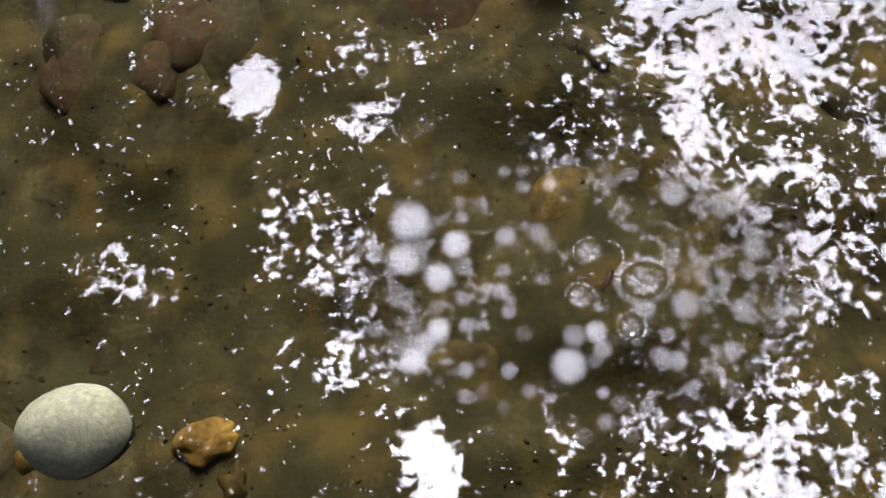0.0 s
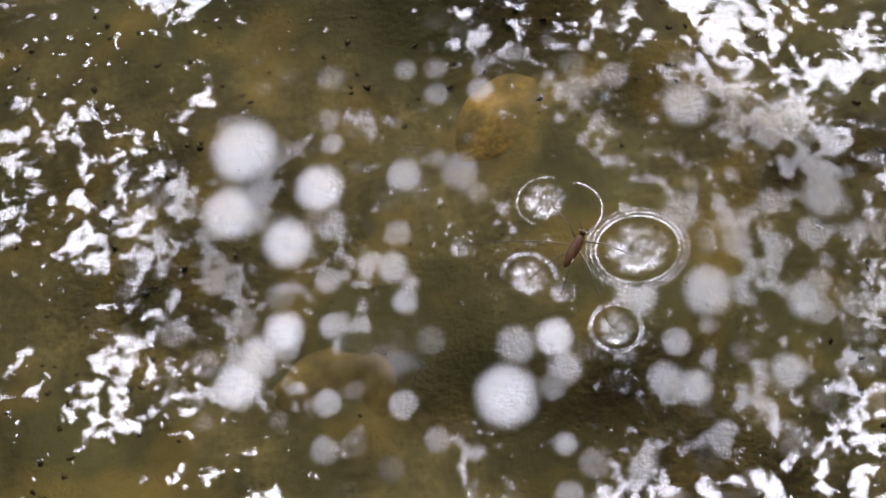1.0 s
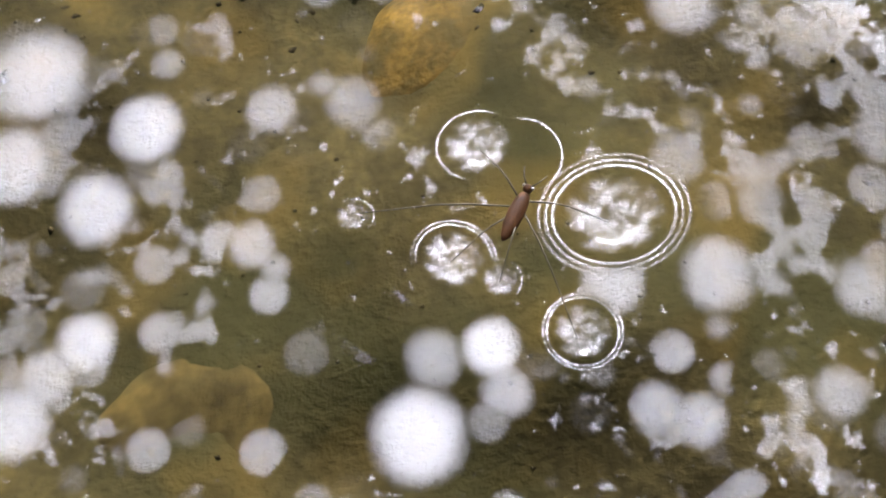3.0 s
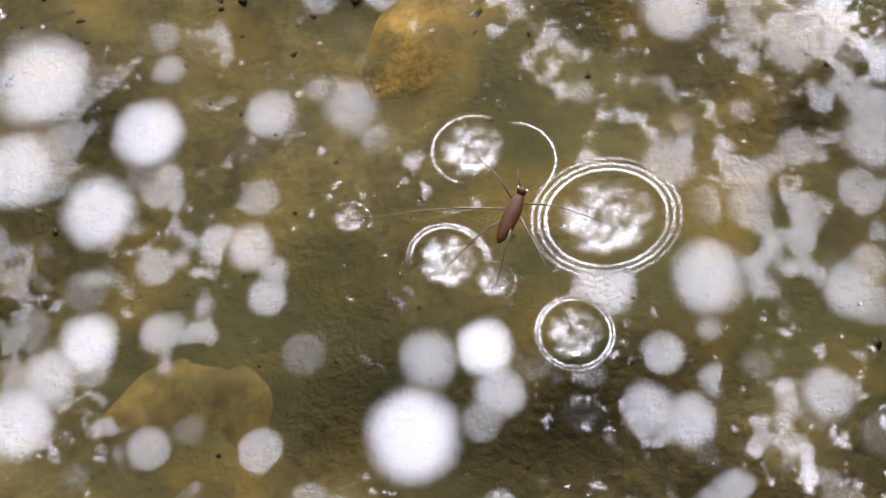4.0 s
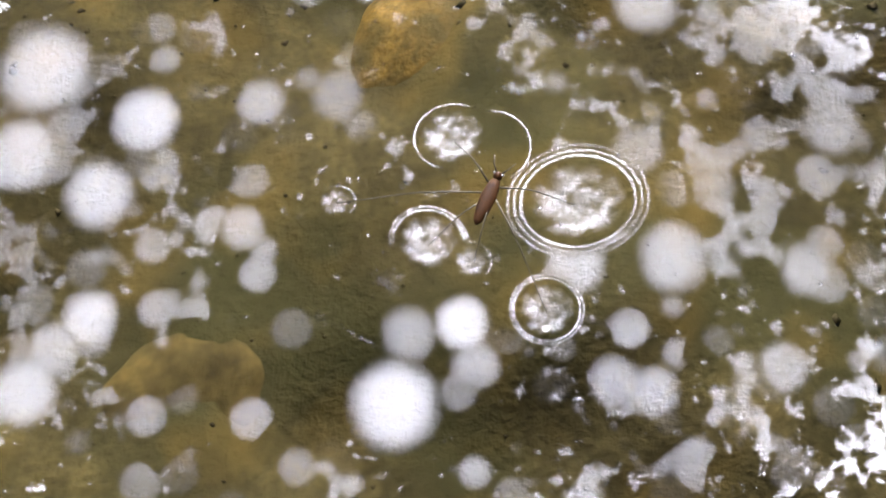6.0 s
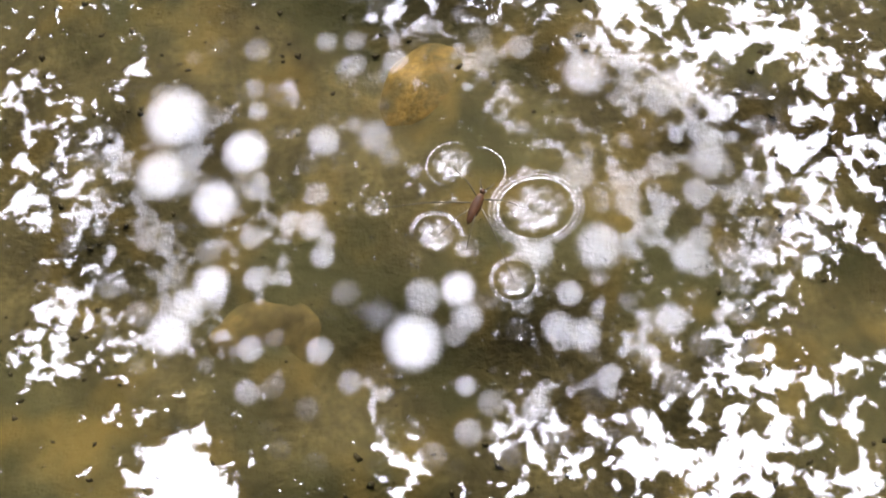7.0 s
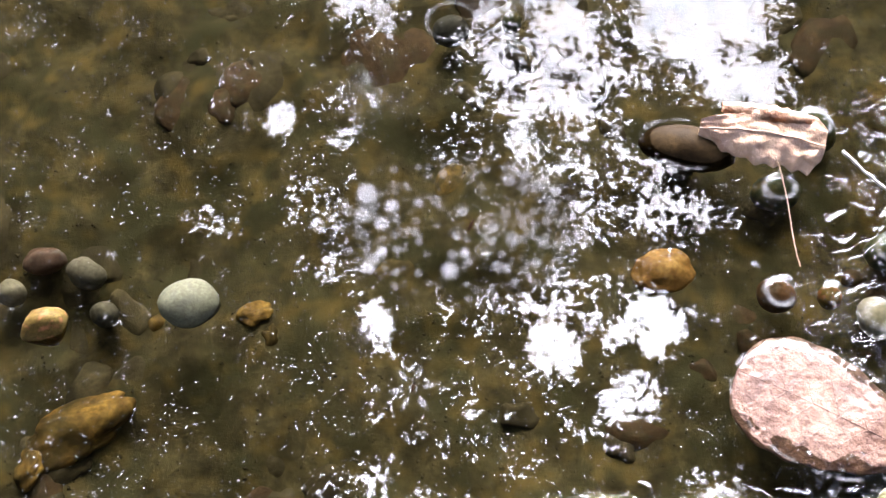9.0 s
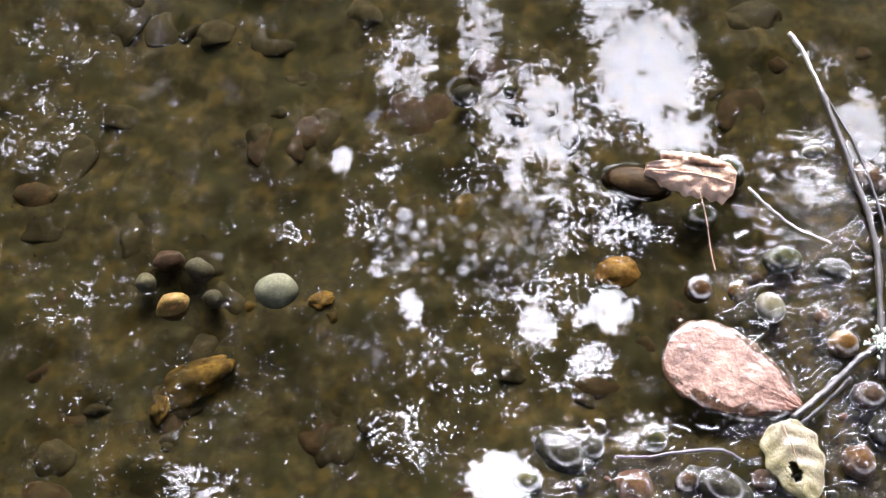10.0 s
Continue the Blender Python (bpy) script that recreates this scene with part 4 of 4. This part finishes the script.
# ---- water striders ----
def strider(label, size, feet, base, turn):
    """A water strider: spindle body, head, antennae and six bent legs whose feet stand in the dimples (feet in world x, y)."""
    ins = new("water_strider")
    ins.matrix_basis = pose(base[0], base[1], 0.0, 0, 0, turn)
    back = ins.matrix_basis.inverted()
    bm = bmesh.new()
    prof = [(-0.5, 0.02), (-0.42, 0.075), (-0.2, 0.125), (0.05, 0.14), (0.25, 0.12), (0.38, 0.08), (0.42, 0.03)]
    tube(bm, [(u * size, 0, 0.0021 - 0.0002 * u) for u, _ in prof], [w * size for _, w in prof], 14)
    for v in bm.verts:
        v.co.z = 0.0021 + (v.co.z - 0.0021) * 0.7
    body = part("body", bm, M_insect, ins, "brown spindle-shaped body")
    bm = bmesh.new()
    bmesh.ops.create_uvsphere(bm, u_segments=12, v_segments=8, radius=0.085 * size)
    bmesh.ops.translate(bm, verts=bm.verts, vec=(0.47 * size, 0, 0.0021))
    part("head", bm, M_insect, ins)
    for s in (-1, 1):
        part("antenna", tube(bmesh.new(), [(0.5 * size, s * 0.03 * size, 0.0023), (0.62 * size, s * 0.14 * size, 0.0029), (0.8 * size, s * 0.2 * size, 0.0024)], [0.00009, 0.00008, 0.00005], 6), M_insect_leg, ins)
        bm = bmesh.new()
        bmesh.ops.create_uvsphere(bm, u_segments=8, v_segments=6, radius=0.032 * size)
        bmesh.ops.translate(bm, verts=bm.verts, vec=(0.5 * size, s * 0.075 * size, 0.0023))
        part("eye", bm, M_twig, ins, "dark shining eye")
    for k, (fx, fy, fz) in enumerate(feet):
        f = back @ Vector((fx, fy, fz))
        root = Vector((size * (0.28, 0.28, 0.12, 0.12, -0.05, -0.05)[k % 6], (0.07 if f.y > 0 else -0.07) * size, 0.002))
        knee = root.lerp(f, 0.48) + Vector((0, 0, 0.0016))
        part("leg", tube(bmesh.new(), [root, root.lerp(knee, 0.6) + Vector((0, 0, 0.0004)), knee, knee.lerp(f, 0.6), f], [0.00012, 0.0001, 0.00008, 0.00006, 0.00004], 7), M_insect_leg, ins)
    tagged(ins, label, "water strider", "water striders")
    return ins


STRIDER = strider("small brown water strider standing on the water film", 0.0068,
                  [(x, y, -d * 0.85) for x, y, a, b, t, d in (DIMPLES[0], DIMPLES[3], DIMPLES[5], DIMPLES[4], DIMPLES[1], DIMPLES[2])], (-0.0044, 0.0032), 65)
strider("tiny dark water strider resting on the water film", 0.005,
                    [(x, y, -d * 0.85) for x, y, a, b, t, d in (DIMPLES[7], DIMPLES[6], DIMPLES[8], DIMPLES[11], DIMPLES[9], DIMPLES[10])], SECOND, 75)


# ---- trees over the stream ----
def tree(label, base, top, crown, radii, leaves, size, clumps, trunk, seed, spread=None):
    """A tree: tapered trunk, limbs reaching into the crown, and a crown of many single leaves gathered in clumps."""
    r = np.random.default_rng(seed)
    t = new("tree")
    base, top, crown = Vector((*base, bed_at(*base) - 0.2)), Vector(top), Vector(crown)
    part("trunk", tube(bmesh.new(), wobbly([base, base.lerp(top, 0.35) + Vector((0.08, 0.05, 0)), base.lerp(top, 0.7), top], 4, 0.02, seed),
                       [trunk * (1 - 0.055 * k) for k in range(13)], 12), M_bark, t)
    heads = []
    while spread and len(heads) < clumps:  # an open, flat spray of twigs: heads kept apart
        d = r.uniform(-1, 1, 3)
        h = np.array(crown) + d * np.array(radii)
        if np.hypot(d[0], d[1]) < 1 and all(np.hypot(*(h - g)[:2]) > APART for g in heads):
            heads.append(h)
    for k in range(clumps - len(heads)):
        d = r.normal(size=3)
        d /= np.linalg.norm(d)
        heads.append(np.array(crown) + d * np.array(radii) * r.uniform(0.25, 1.0) ** 0.5)
    for k in range(min(7, clumps)):
        h = Vector(heads[k])
        part("limb", tube(bmesh.new(), wobbly([base.lerp(top, 0.55 + 0.06 * k), base.lerp(top, 0.8).lerp(h, 0.5) + Vector((0, 0, 0.2)), h], 4, 0.03, seed + k),
                          [trunk * 0.34 * (1 - 0.1 * j) for j in range(9)], 7), M_bark, t)
    pick = r.integers(0, clumps, leaves)
    spread = spread or np.array(radii).mean() * 0.9 / clumps ** 0.38
    at = np.array(heads)[pick] + r.normal(size=(leaves, 3)) * spread * np.array((0.6, 0.6, 0.4))
    u = r.normal(size=(leaves, 3))
    u[:, 2] *= 0.5
    u /= np.linalg.norm(u, axis=1)[:, None]
    w = np.cross(u, r.normal(size=(leaves, 3)) * (0.5, 0.5, 1) + (0, 0, 0.6))
    w /= np.linalg.norm(w, axis=1)[:, None]
    s = (size * r.uniform(0.6, 1.25, leaves))[:, None]
    verts = np.stack([at - u * s * 0.5, at + w * s * 0.3 + u * s * 0.05, at + u * s * 0.55, at - w * s * 0.3 + u * s * 0.05], 1).reshape(-1, 3)
    q = 4 * np.arange(leaves)[:, None]
    mesh_object("crown", verts, q + np.array([[0, 1, 2, 3]]), M_crown, t)
    return tagged(t, label, "tree", "trees along the stream")


APART = 0.33
# overhead crowns stay out of view, spread so that level water mirrors dark leaves
LEAFY = "broad-leaved tree leaning over the stream, mirrored in the water"
#     base          trunk top           crown centre       radii            leaves  leaf  clumps trunk seed
TREES = [((-3.2, 1.6), (-2.6, 1.7, 5.0), (-2.6, 2.2, 6.2), (1.8, 2.6, 1.2), 34000, 0.12, 140, 0.16, 1),
         ((4.0, 2.4), (3.6, 2.3, 5.0), (3.1, 2.3, 6.2), (1.8, 2.6, 1.2), 34000, 0.12, 140, 0.15, 2),
         ((-0.05, 3.1), (0.05, 3.0, 5.6), (0.0, 2.35, 6.3), (3.8, 2.7, 0.8), 190000, 0.13, 900, 0.10, 3),
         ((0.9, -2.6), (0.6, -2.2, 5.0), (0.4, -1.2, 6.2), (2.6, 1.9, 1.2), 34000, 0.12, 130, 0.16, 4),
         ((-3.4, -2.4), (-3.0, -2.2, 5.0), (-2.8, -1.8, 6.0), (2.0, 2.0, 1.4), 16000, 0.14, 70, 0.17, 5),
         ((4.0, -2.2), (3.6, -2.0, 5.0), (3.4, -1.6, 6.0), (2.0, 2.0, 1.4), 16000, 0.14, 70, 0.17, 6),
         ((-6.9, 5.6), (-6.7, 5.5, 5.0), (-6.7, 5.4, 5.6), (2.2, 2.2, 1.5), 16000, 0.16, 80, 0.17, 7),
         ((7.3, 5.6), (7.1, 5.5, 5.0), (7.1, 5.4, 5.6), (2.2, 2.2, 1.5), 16000, 0.16, 80, 0.17, 8)]
for row in TREES:
    tree(LEAFY, *row)
for k in range(14):
    a = 2 * math.pi * k / 14 + 0.2
    x, y = 9 * math.cos(a), 1 + 9 * math.sin(a)
    if y > 4:  # added out of view and kept low, so that the tilted gloss mirrors open sky
        tree("unseen low leafy thicket tree added on the far bank", (x, y), (x, y, 1.9), (x, y, 1.4), (2.2, 2.2, 1.1), 3000, 0.3, 46, 0.12, 30 + k)
    else:
        tree("leafy tree in the wood behind the stream banks", (x, y), (x, y, 4.5), (x, y, 2.6 + 1.0 * math.sin(3 * k)), (2.2, 2.2, 3.0), 3000, 0.36, 46, 0.2, 30 + k)


def motions():
    """The water strider shifts its stance a little; the smaller one holds still."""
    m = STRIDER.matrix_basis.copy()
    turned = lambda dx, dy, a: Matrix.Translation((dx, dy, 0)) @ m @ Matrix.Rotation(radians(a), 4, "Z")
    walk(STRIDER, [(0.0, turned(0.0004, -0.0004, -4)), (1.0, turned(0.0003, -0.0003, -4)), (2.5, turned(-0.0002, -0.0002, -3)), (4.0, m), (6.0, m), (7.0, m), (10.0, m)])


motions()
